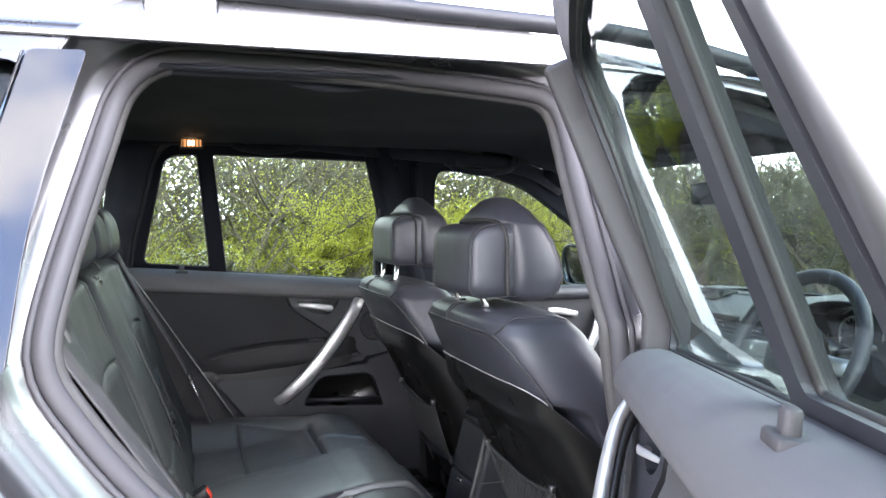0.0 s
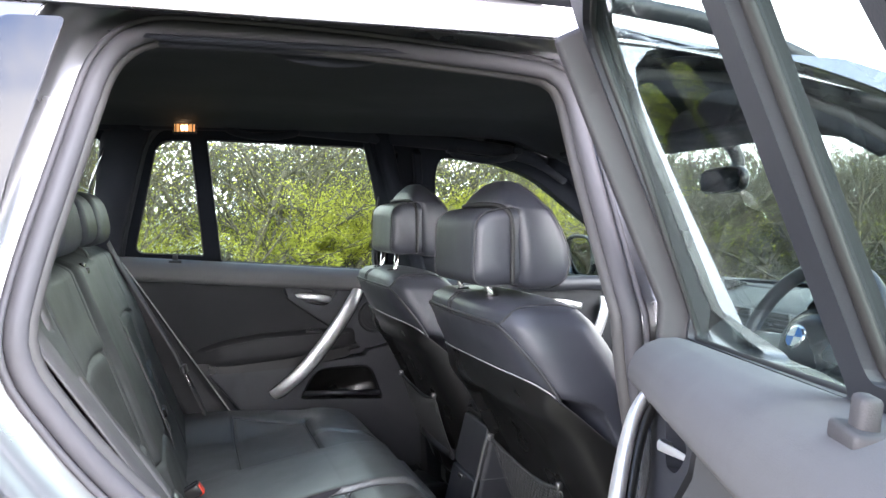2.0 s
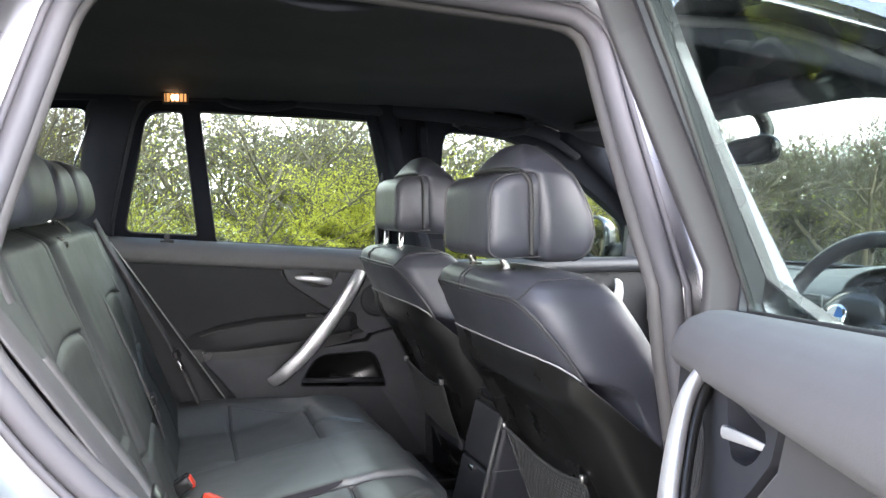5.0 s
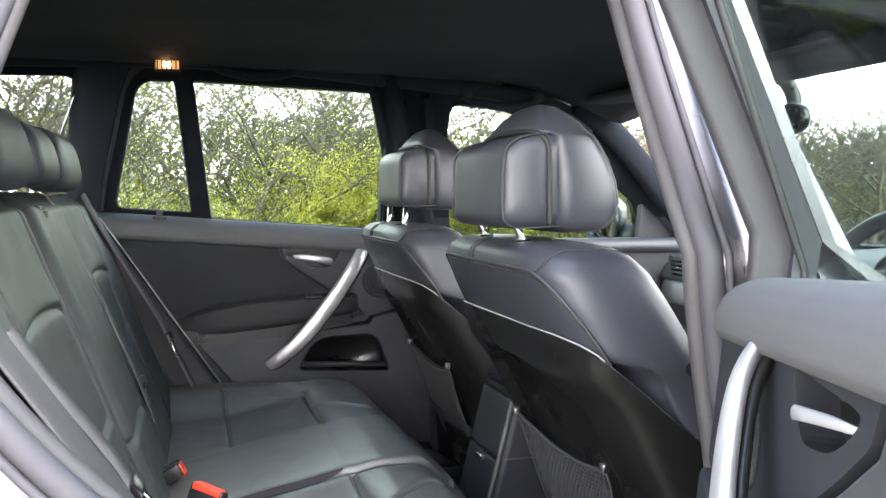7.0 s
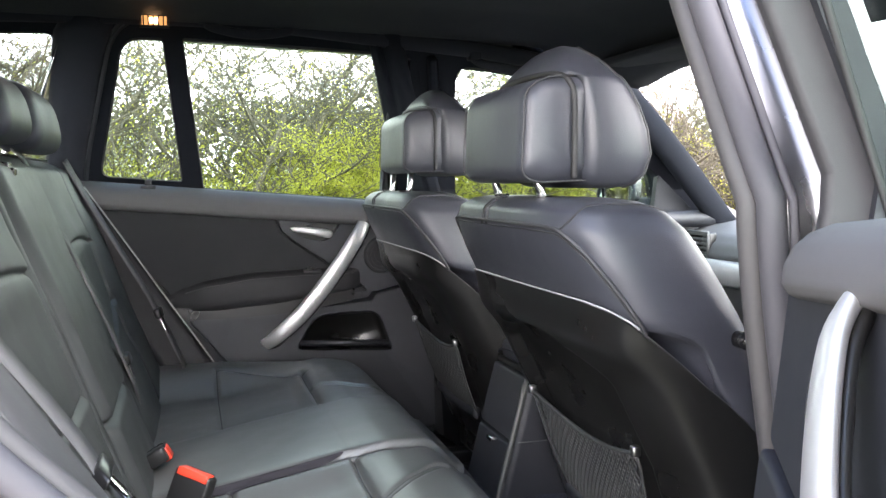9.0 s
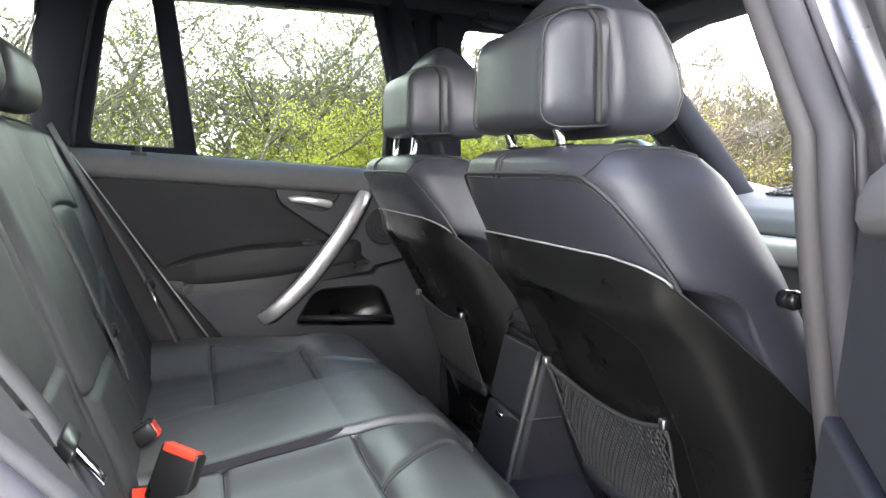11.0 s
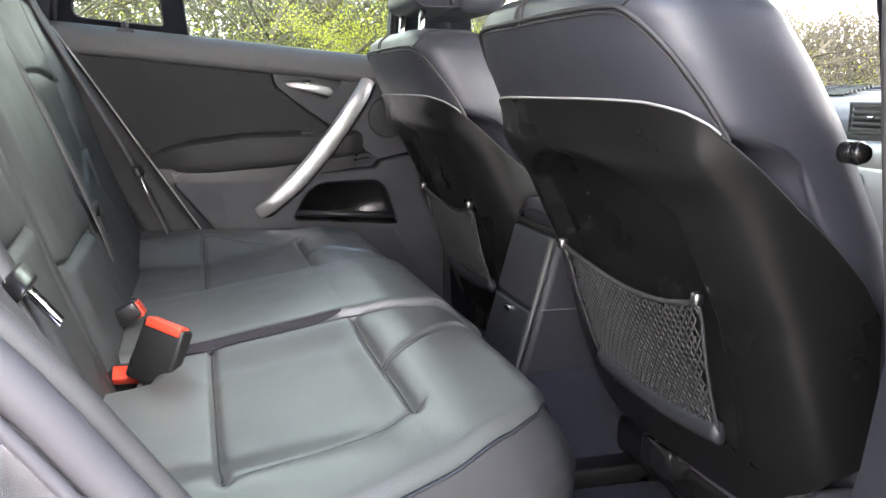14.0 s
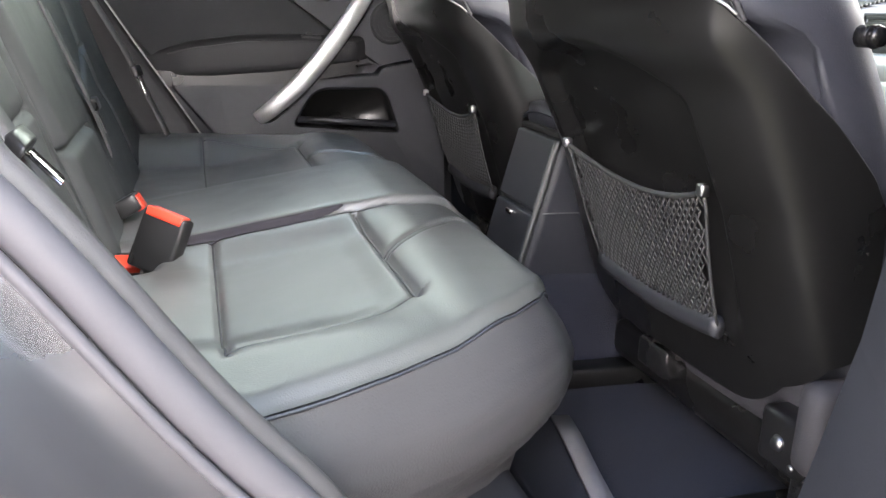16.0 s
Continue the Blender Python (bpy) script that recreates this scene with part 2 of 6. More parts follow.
def ribbon(path, width_dir, w, t):
    """A flat strap along a path; width_dir: its width's direction, one or one a point."""
    P = [Vector(p) for p in path]
    D = [Vector(width_dir)] * len(P) if not isinstance(width_dir, list) else [Vector(d) for d in width_dir]
    V, F = [], []
    for i, p in enumerate(P):
        tg = (P[min(i + 1, len(P) - 1)] - P[max(i - 1, 0)]).normalized()
        d = (D[i] - tg * D[i].dot(tg)).normalized()
        nrm = tg.cross(d)
        for sx, sy in ((-1, -1), (1, -1), (1, 1), (-1, 1)):
            V.append(p + d * sx * w / 2 + nrm * sy * t / 2)
    for i in range(len(P) - 1):
        for k in range(4):
            F.append((i * 4 + k, i * 4 + (k + 1) % 4, i * 4 + 4 + (k + 1) % 4, i * 4 + 4 + k))
    e = (len(P) - 1) * 4
    F += [(3, 2, 1, 0), (e, e + 1, e + 2, e + 3)]
    return V, F


def rbox(lo, hi, r=0.004, seg=2):
    """A block with rounded edges."""
    bm = bmesh.new()
    bmesh.ops.create_cube(bm, size=1)
    for v in bm.verts:
        v.co = [(lo[k] + hi[k]) / 2 + v.co[k] * (hi[k] - lo[k]) for k in range(3)]
    if r:
        bmesh.ops.bevel(bm, geom=bm.edges[:], offset=r, segments=seg, affect="EDGES", profile=0.5)
    g = ([v.co.copy() for v in bm.verts], [[v.index for v in f.verts] for f in bm.faces])
    bm.free()
    return g


def disc(c, axis, r, depth, n=28, r2=None):
    """A round slab or cone stump from c along axis."""
    c, axis = Vector(c), Vector(axis).normalized()
    a = axis.orthogonal().normalized()
    b = axis.cross(a)
    r2 = r if r2 is None else r2
    V = [c + (a * math.cos(w) + b * math.sin(w)) * r for w in np.linspace(0, 2 * math.pi, n, endpoint=False)]
    V += [c + axis * depth + (a * math.cos(w) + b * math.sin(w)) * r2 for w in np.linspace(0, 2 * math.pi, n, endpoint=False)]
    F = [(k, (k + 1) % n, n + (k + 1) % n, n + k) for k in range(n)] + [tuple(range(n))[::-1], tuple(range(n, 2 * n))]
    return V, F


def ring(c, axis, R, r, n=48, k=10, flat=1.0):
    c, axis = Vector(c), Vector(axis).normalized()
    a = axis.orthogonal().normalized()
    b = axis.cross(a)
    return tube([c + (a * math.cos(w) + b * math.sin(w)) * R for w in np.linspace(0, 2 * math.pi, n, endpoint=False)], r, k, True, flat, None)


def rounded(P, r=0.03, seg=5):
    """A 2D outline with its corners rounded. A point may carry its own radius as third number."""
    out = []
    m = len(P)
    for i in range(m):
        p, a, b = Vector(P[i][:2]), Vector(P[i - 1][:2]), Vector(P[(i + 1) % m][:2])
        q = P[i][2] if len(P[i]) > 2 else r
        da, db = (a - p), (b - p)
        q2 = min(q, da.length * 0.49, db.length * 0.49)
        if q2 < 1e-4:
            out.append(p)
            continue
        s, e = p + da.normalized() * q2, p + db.normalized() * q2
        for k in range(seg + 1):
            t = k / seg
            out.append(s * (1 - t) ** 2 + p * 2 * t * (1 - t) + e * t * t)
    return [Vector((v[0], v[1])) for v in out]


def offset(P, d):
    """A closed 2D outline moved outwards by d."""
    m = len(P)
    area = sum(P[i][0] * P[(i + 1) % m][1] - P[(i + 1) % m][0] * P[i][1] for i in range(m))
    sgn = 1 if area > 0 else -1
    out = []
    for i in range(m):
        t = (P[(i + 1) % m] - P[i - 1]).normalized()
        out.append(P[i] + Vector((t[1], -t[0])) * d * sgn)
    return out


def resample(P, n):
    """n points at even steps on a closed 2D outline."""
    Q = P + [P[0]]
    L = np.cumsum([0] + [(Q[i + 1] - Q[i]).length for i in range(len(Q) - 1)])
    s = np.linspace(0, L[-1], n, endpoint=False)
    return [Vector((np.interp(k, L, [q[0] for q in Q]), np.interp(k, L, [q[1] for q in Q]))) for k in s]


def slab(outer, holes, y0, y1, cuts=()):
    """A plate cut from an (x, z) outline with holes, between the surfaces y0(x, z) and y1(x, z)."""
    bm = bmesh.new()
    es = []
    for loop in [outer, *holes]:
        vs = [bm.verts.new((p[0], 0, p[1])) for p in loop]
        es += [bm.edges.new((vs[i], vs[(i + 1) % len(vs)])) for i in range(len(vs))]
    bmesh.ops.triangle_fill(bm, edges=es, use_beauty=True, use_dissolve=False)
    for z in cuts:
        bmesh.ops.bisect_plane(bm, geom=bm.verts[:] + bm.edges[:] + bm.faces[:], plane_co=(0, 0, z), plane_no=(0, 0, 1))
    bm.verts.ensure_lookup_table()
    n = len(bm.verts)
    bm.verts.index_update()
    V = [(v.co.x, y0(v.co.x, v.co.z), v.co.z) for v in bm.verts] + [(v.co.x, y1(v.co.x, v.co.z), v.co.z) for v in bm.verts]
    F = [[v.index for v in f.verts] for f in bm.faces]
    F += [[v.index + n for v in f.verts][::-1] for f in bm.faces]
    F += [(e.verts[0].index, e.verts[1].index, e.verts[1].index + n, e.verts[0].index + n) for e in bm.edges if len(e.link_faces) == 1]
    bm.free()
    return V, F


def mapped(geo, m):
    return [m @ Vector(v) for v in geo[0]], geo[1]


def sstep(a, b, x):
    t = min(1.0, max(0.0, (x - a) / (b - a)))
    return t * t * (3 - 2 * t)


def const(v):
    return lambda x, z: v


# the car's flank: half widths of the outer skin and of the inner edge of the openings
def half_out(x, z):
    w = 0.905 - 0.02 * max(0, x - 0.6) ** 2 - 0.015 * max(0, -x - 0.9) ** 2
    return w - max(0, z - 1.10) * 0.50 - max(0, 0.55 - z) * 0.12


def half_in(x, z):
    return 0.785 - max(0, z - 1.14) * 0.52


MIRROR_Y = Matrix.Translation((0, 2 * CY, 0)) @ Matrix.Diagonal((1, -1, 1, 1))     # far flank to near flank
OPEN = (Matrix.Translation((-0.0175, -0.8726, 1.1224)) @ Matrix.Rotation(radians(65.06), 4, "Z") @ Matrix.Rotation(radians(0.84), 4, "Y")
        @ Matrix.Rotation(radians(5.4), 4, "X") @ Matrix.Translation((-0.05, 0.75, -1.1)))          # the open door's swing


# ------------------------------------------------------------------ ground
def ground_z(x, y):
    """Flat by the car; a bank rises under the hedges."""
    d = math.hypot(x * 0.8, y)
    return 0.35 * sstep(4.0, 6.5, d) + 0.04 * noise.noise((x * 0.5, y * 0.5, 0)) * sstep(2.5, 5, d)


def ground_sheet():
    rr = [0, 1.5, 3, 4, 4.6, 5.2, 5.8, 6.5, 7.5, 9, 12, 16, 24, 40, 90, 300, 1500]
    n = 64
    V, F = [(0, 0, 0)], []
    for r in rr[1:]:
        for k in range(n):
            a = 2 * math.pi * k / n
            x, y = r * math.cos(a), r * math.sin(a)
            V.append((x, y, ground_z(x, y) if r < 300 else 0.3))
    for i in range(len(rr) - 1):
        for k in range(n):
            if i == 0:
                F.append((0, 1 + k, 1 + (k + 1) % n))
            else:
                a, b = 1 + (i - 1) * n, 1 + i * n
                F.append((a + k, b + k, b + (k + 1) % n, a + (k + 1) % n))
    return V, F


GRASS = material("rough_grass_ground", (0.045, 0.060, 0.022), 0.9, bump=0.8, bscale=30, vary=0.4, vscale=1.5, color2=(0.10, 0.085, 0.045), bdist=0.05)
tagged(part("ground", ground_sheet(), GRASS, kind="structure"), "rough grass and gravel ground round the parked car", "ground")

# ------------------------------------------------------------------ the car's shell
# rear door opening, inner edge of its seal, in (x, z)
OPENING = resample(rounded([(0.065, 0.47, .10), (-0.36, 0.47, .08), (-0.42, 0.655, .04), (-0.496, 0.739, .05), (-0.597, 0.881, .06),
                            (-0.70, 0.985, .08), (-0.79, 1.12, .10), (-0.774, 1.216, .06), (-0.736, 1.364, .06), (-0.694, 1.527, .09),
                            (-0.40, 1.523, .1), (-0.13, 1.503, .06), (-0.045, 1.492, .07), (-0.045, 1.36, .05), (-0.035, 1.1, .1), (0.02, 0.78, .1)], .05), 150)


def forward(P, k=1.0):
    """The same outline with its front edge carried on to the door's true edge, behind the pillar."""
    return [Vector((p[0] + 0.075 * k * sstep(-0.14, -0.01, p[0]), p[1])) for p in P]


CUTS = (0.55, 0.8, 1.10, 1.14, 1.3, 1.45)
AX_R, AX_F, WHEEL = -0.95, 1.845, 0.355


def arch(x, r=0.40):
    return [(x + r * math.cos(a), 0.34 + r * math.sin(a)) for a in np.linspace(math.pi, 0, 14)]


FRONT_DOOR = rounded([(0.155, 0.43, .05), (0.140, 1.0, .05), (0.095, 1.30, .1), (0.075, 1.505, .03), (0.40, 1.500, .1), (0.62, 1.435, .08), (1.0, 1.12, .06), (1.12, 1.00, .05), (1.14, 0.60, .1), (1.02, 0.43, .06)], .05)
FRONT_WINDOW = rounded([(0.185, 1.075, .015), (0.128, 1.38, .04), (0.125, 1.458, .05), (0.305, 1.447, .05), (0.452, 1.402, .05), (0.60, 1.312, .05), (0.80, 1.185, .03), (0.86, 1.065, .015)], .03)
BACK_WINDOW = rounded([(-0.87, 1.17, .03), (-0.82, 1.487, .03), (-1.20, 1.475, .06), (-1.42, 1.40, .06), (-1.36, 1.20, .06)], .04)
FLANK = [Vector(p) for p in ([(-1.93, 0.40), (-1.97, 0.62), (-1.93, 0.95), (-1.88, 1.12), (-1.72, 1.42), (-1.60, 1.535), (0.42, 1.535), (0.60, 1.490), (0.80, 1.352),
         (1.02, 1.175), (1.16, 1.075), (1.30, 1.045), (1.8, 0.985), (2.25, 0.90), (2.50, 0.74), (2.58, 0.5), (2.52, 0.33)] + arch(AX_F)[::-1] + [(1.35, 0.30), (-0.45, 0.30)] + arch(AX_R)[::-1] + [(-1.5, 0.34)])]

# front door opening, inner edge of its seal
FRONT_OPENING = resample(rounded([(0.175, 0.47, .08), (0.165, 0.80, .1), (0.112, 1.11, .1), (0.084, 1.24, .1), (0.052, 1.40, .06), (0.036, 1.505, .055), (0.25, 1.512, .1), (0.37, 1.487, .1), (0.50, 1.448, .1),
                                  (0.66, 1.335, .1), (0.99, 1.075, .06), (1.06, 0.95, .08), (1.06, 0.62, .1), (0.96, 0.47, .08)], .05), 130)

car = thing("car", (0.3, CY, 0.0), "silver-grey estate car parked on grass, its rear side door open", "car")


def flank(s):
    m = Matrix.Identity(4) if s > 0 else MIRROR_Y
    yo = lambda x, z: CY + half_out(x, z)
    yi = lambda x, z: CY + half_out(x, z) - 0.012
    kf = 1.0 if s > 0 else -0.36
    hole_r = forward(offset(OPENING, 0.088), kf)
    hole_f = offset(FRONT_DOOR, 0.004) if s > 0 else offset(FRONT_OPENING, 0.026)
    side = slab(FLANK, [hole_r, hole_f, offset(BACK_WINDOW, 0.012)], yo, yi, CUTS)
    skin = part("side_panel", mapped(side, m), PAINT, car, bevel=0.004, smooth=False)
    # stepped painted door frame round the opening
    prof = [(0.010, 0.000), (0.013, 0.010), (0.026, 0.016), (0.040, 0.021), (0.050, 0.030), (0.058, 0.043), (0.066, 0.053), (0.076, 0.064), (0.083, 0.080), (0.086, 0.098), (0.088, None)]
    rings = []
    for o, d in prof:
        C = forward(offset(OPENING, o), kf * max(0.0, (o - 0.05) / 0.038))
        rings.append([m @ Vector((p[0], CY + (half_out(*p) - 0.004 if d is None else half_in(*p) + d), p[1])) for p in C])
    n = len(OPENING)
    V = [v for r in rings for v in r]
    F = [(i * n + k, i * n + (k + 1) % n, (i + 1) * n + (k + 1) % n, (i + 1) * n + k) for i in range(len(rings) - 1) for k in range(n)]
    part("door_frame", (V, F), PAINT, car, "silver painted stepped door frame", solid=0.003)
    # rubber seal: a fat hollow lip on a clip strip
    seal = join(tube([m @ Vector((p[0], CY + half_in(*p) + 0.008, p[1])) for p in offset(OPENING, 0.007)], 0.0135, 14, True),
                tube([m @ Vector((p[0], CY + half_in(*p) + 0.020, p[1])) for p in offset(OPENING, 0.022)], 0.0045, 8, True))
    part("door_seal", seal, RUBBER, car, "dark grey rubber door seal")
    if s < 0:
        # painted frame and seal of the open front doorway
        prof = [(0.006, 0.002), (0.012, 0.016), (0.016, 0.040), (0.020, 0.060), (0.026, None)]
        rings = [[m @ Vector((p[0], CY + (half_out(*p) - 0.004 if d is None else half_in(*p) + d), p[1])) for p in offset(FRONT_OPENING, o)] for o, d in prof]
        nf = len(FRONT_OPENING)
        part("front_door_frame", ([v for r in rings for v in r], [(i * nf + k, i * nf + (k + 1) % nf, (i + 1) * nf + (k + 1) % nf, (i + 1) * nf + k) for i in range(len(rings) - 1) for k in range(nf)]), PAINT, car, "silver painted front door frame", solid=0.003)
        part("front_door_seal", join(tube([m @ Vector((p[0], CY + half_in(*p) + 0.004, p[1])) for p in FRONT_OPENING], 0.012, 10, True), tube([m @ Vector((p[0], CY + half_in(*p) - 0.016, p[1])) for p in offset(FRONT_OPENING, -0.006)], 0.010, 8, True)), RUBBER, car, "dark rubber front door seal")
    # thin inner trim lip behind the seal; near one coloured paler for daylight
    lip = tube([m @ Vector((p[0], CY + half_in(*p) - 0.014, p[1])) for p in offset(OPENING, -0.001)], 0.005 if s > 0 else 0.012, 10, True)
    part("trim_lip", lip, PLASTIC if s > 0 else NEAR_TRIM_LIT, car)
    # pillars' inner trim
    zs = [0.45, 0.6, 0.9, 1.1, 1.3, 1.42, 1.52]
    x0 = [0.145, 0.135, 0.105, 0.055, -0.010, -0.05, -0.085]
    yn = [0.63, 0.635, 0.64, 0.645, 0.625, 0.60, 0.56]
    if s < 0:
        x0, yn = [0.145, 0.135, 0.105, 0.050, 0.014, -0.002, -0.010], [0.63, 0.635, 0.64, 0.655, 0.64, 0.59, 0.545]
    def b_trim(u, v):
        z = 0.45 + 1.07 * u
        a, y = np.interp(z, zs, x0), np.interp(z, zs, yn)
        yb = max(half_in(0, z) - 0.004, y + 0.02)
        P = [(a - 0.035, yb), (a - 0.02, yb - 0.02), (a - 0.004, y + 0.025), (a + 0.004, y + 0.006), (a + 0.016, y), (a + 0.036, y), (a + 0.046, y + 0.008), (a + 0.055, yb)]
        k = v * (len(P) - 1)
        i = min(int(k), len(P) - 2)
        t = k - i
        return m @ Vector((P[i][0] * (1 - t) + P[i + 1][0] * t, CY + P[i][1] * (1 - t) + P[i + 1][1] * t, z))
    part("b_pillar_trim", grid(b_trim, 26, 29), PILLAR, car, "dark grey plastic pillar trim", solid=0.002)
    def c_trim(u, v):
        z = 1.06 + 0.46 * u
        xa = np.interp(z, [1.06, 1.12, 1.22, 1.36, 1.52], [-0.75, -0.79, -0.774, -0.736, -0.69]) - 0.004
        xb = np.interp(z, [1.06, 1.17, 1.487, 1.52], [-0.90, -0.872, -0.822, -0.80])
        return m @ Vector((xa * (1 - v) + xb * v, CY + half_in(0, z) - 0.012 - 0.02 * math.sin(math.pi * v), z))
    part("c_pillar_trim", grid(c_trim, 16, 9), HEADLINER, car, "dark pillar trim", solid=0.004)
    inner = slab(rounded([(-0.80, 1.06, .01), (-0.80, 1.52, .01), (-1.62, 1.50, .05), (-1.74, 1.30, .05), (-1.80, 0.62, .05), (-0.72, 0.62, .01), (-0.72, 1.0, .01)], .03), [BACK_WINDOW],
                 lambda x, z: CY + half_in(x, z) - 0.004, lambda x, z: CY + half_in(x, z) + 0.01, CUTS)
    part("boot_side_trim", mapped(inner, m), PILLAR, car, smooth=False)
    pane = slab(offset(BACK_WINDOW, 0.03), [], lambda x, z: CY + half_out(x, z) - 0.018, lambda x, z: CY + half_out(x, z) - 0.022)
    part("rear_side_window", mapped(pane, m), GLASS_DARK, car, "dark rear side window", smooth=False)
    # gloss cover between the door gap and the rear side window, with a bright strip
    cover = slab(rounded([(-0.812, 1.13, .01), (-0.800, 1.30, .1), (-0.745, 1.515, .01), (-0.815, 1.512, .01), (-0.862, 1.30, .1), (-0.882, 1.14, .01)], .01), [],
                 lambda x, z: CY + half_out(x, z) + 0.006, lambda x, z: CY + half_out(x, z) - 0.004, (1.3,))
    part("pillar_cover", mapped(cover, m), GLOSS_BLACK, car, "gloss black pillar cover", bevel=0.002, smooth=False)
    strip = tube([m @ Vector((x, CY + half_out(x, z) + 0.004, z)) for x, z in ((-0.884, 1.14), (-0.866, 1.30), (-0.820, 1.508))], 0.003, 6)
    part("bright_strip", strip, CHROME, car)
    inner_strip = tube([m @ Vector((x, CY + half_in(x, z) - 0.020, z)) for x, z in ((-0.872, 1.30), (-0.855, 1.36), (-0.815, 1.46))], 0.0035, 6)
    part("window_edge_strip", inner_strip, CHROME, car, "bright strip at the rear side window's edge")
    # roof rail: a bar on two feet
    rail = tube([m @ Vector((x, CY + 0.655, z)) for x, z in ((-1.62, 1.55), (-1.54, 1.595), (-1.3, 1.612), (-0.6, 1.620), (0.0, 1.602), (0.15, 1.588), (0.28, 1.564), (0.37, 1.535), (0.42, 1.510))], 0.015, 10, False, 1.3, (0, 0, 1))
    part("roof_rail", rail, PLASTIC, car, "dark grey roof rail")
    for x in (-0.63,):
        part("rail_foot", mapped(rbox((x - 0.05, CY + 0.64, 1.54), (x + 0.05, CY + 0.67, 1.615), 0.01), m), PAINT, car)
    # sill, front pillar trim, wheel
    part("sill_cover", mapped(rbox((-0.40, CY + 0.66, 0.40), (0.06, CY + 0.80, 0.455), 0.012), m), PLASTIC, car, "dark plastic sill cover")
    ap = spline([(0.50, CY + 0.60, 1.475), (0.66, CY + 0.655, 1.375), (0.86, CY + 0.705, 1.20), (1.03, CY + 0.735, 1.03)], 14)
    part("a_pillar_trim", mapped(tube(ap, 0.040, 12, False, 0.62, (0.6, -0.1, 0.8)), m), PILLAR, car, "grey front pillar trim")
    sail = slab(rounded([(0.80, 1.062, .01), (0.80, 1.185, .01), (0.97, 1.05, .01)], .01), [], lambda x, z: CY + half_in(x, z) - 0.012, lambda x, z: CY + half_in(x, z) + 0.01)
    part("mirror_sail", mapped(sail, m), PLASTIC, car, bevel=0.003, smooth=False)
    for ax in (AX_R, AX_F):
        w = part("wheel", mapped(disc((ax, CY + 0.66, WHEEL), (0, 1, 0), 0.20, 0.20, 32), m), STEEL, car)
        part("tyre", mapped(ring((ax, CY + 0.77, WHEEL), (0, 1, 0), 0.265, 0.09, 48, 12, 1.1), m), TYRE, w)
        part("rim", mapped(join(ring((ax, CY + 0.86, WHEEL), (0, 1, 0), 0.20, 0.012, 40, 6), *[tube([(ax, CY + 0.855, WHEEL), (ax + 0.2 * math.cos(a), CY + 0.86, WHEEL + 0.2 * math.sin(a))], 0.018, 6) for a in np.linspace(0, 2 * math.pi, 7, endpoint=False)]), m), SILVER, w)


def roof_z(x, y):
    h = abs(y - CY)
    z = float(np.interp(h, [0, 0.3, 0.5, 0.60, 0.65, 0.675, 0.692], [1.628, 1.620, 1.602, 1.580, 1.562, 1.549, 1.534]))
    return z - 0.10 * sstep(0.0, 0.75, x) * (1 if h < 0.62 else 0.7) - 0.06 * sstep(-1.0, -1.75, x)


def roof_panel(u, v):
    x = -1.72 + 2.28 * u
    h = math.copysign(abs(2 * v - 1) ** 0.75, 2 * v - 1)
    y = CY + 0.692 * h
    return x - 0.10 * h * h * (u - 0.5), y, roof_z(x, y)


roof = part("roof", grid(roof_panel, 40, 41), PAINT, car, solid=0.004)


def headliner_z(x, y):
    h = abs(y - CY)
    return 1.548 - 0.030 * sstep(0.35, 0.60, h) - 0.10 * sstep(0.30, 0.66, x) - 0.05 * sstep(-1.0, -1.6, x)


headliner = part("ceiling", grid(lambda u, v: (-1.62 + 2.26 * u, CY + 0.606 * (2 * v - 1), headliner_z(-1.62 + 2.26 * u, CY + 0.606 * (2 * v - 1))), 40, 25), HEADLINER, kind="structure", solid=0.006)
tagged(headliner, "anthracite fabric headliner of the car", "ceiling")
# cloth-covered rail between headliner and door openings
for s in (1, -1):
    m = Matrix.Identity(4) if s > 0 else MIRROR_Y
    P = [(x, CY + half_in(0, z) - 0.010, z) for x, z in ((-1.5, 1.50), (-0.72, 1.528), (-0.40, 1.530), (-0.1, 1.512), (0.2, 1.492), (0.42, 1.462), (0.56, 1.40))]
    part("ceiling_edge", mapped(tube(spline(P, 30), 0.022, 10, False, 0.7, (0, 0, 1)), m), HEADLINER, car)

flank(1)
flank(-1)


def screen(u, v):
    h = 2 * v - 1
    x = 0.545 + (1.25 - 0.545) * u + 0.06 * (1 - h * h)
    return x, CY + h * (0.60 + 0.14 * u), 1.545 - 0.49 * u


part("windscreen", grid(screen, 12, 17), GLASS_CLEAR, car, "clear windscreen")
part("rear_window", grid(lambda u, v: (-1.70 - 0.17 * u - 0.04 * (1 - (2 * v - 1) ** 2), CY + (2 * v - 1) * (0.58 + 0.08 * u), 1.52 - 0.40 * u), 8, 11), GLASS_DARK, car, "dark tailgate window")
part("tailgate", grid(lambda u, v: (-1.87 - 0.08 * math.sin(u * 2.4) - 0.04 * (1 - (2 * v - 1) ** 2), CY + (2 * v - 1) * 0.85, 1.12 - 0.78 * u), 10, 13), PAINT, car, solid=0.01)
part("bonnet", grid(lambda u, v: (1.20 + 1.32 * u - 0.06 * (2 * v - 1) ** 2, CY + (2 * v - 1) * (0.86 - 0.06 * u), 1.075 - 0.17 * u - 0.16 * sstep(0.8, 1, u) - 0.05 * (2 * v - 1) ** 4), 20, 21), PAINT, car, solid=0.006)
part("front_bumper", grid(lambda u, v: (2.47 + 0.09 * math.sin(u * math.pi) - 0.16 * (2 * v - 1) ** 4, CY + (2 * v - 1) * 0.84, 0.76 - 0.46 * u), 10, 17), PAINT, car, solid=0.01)
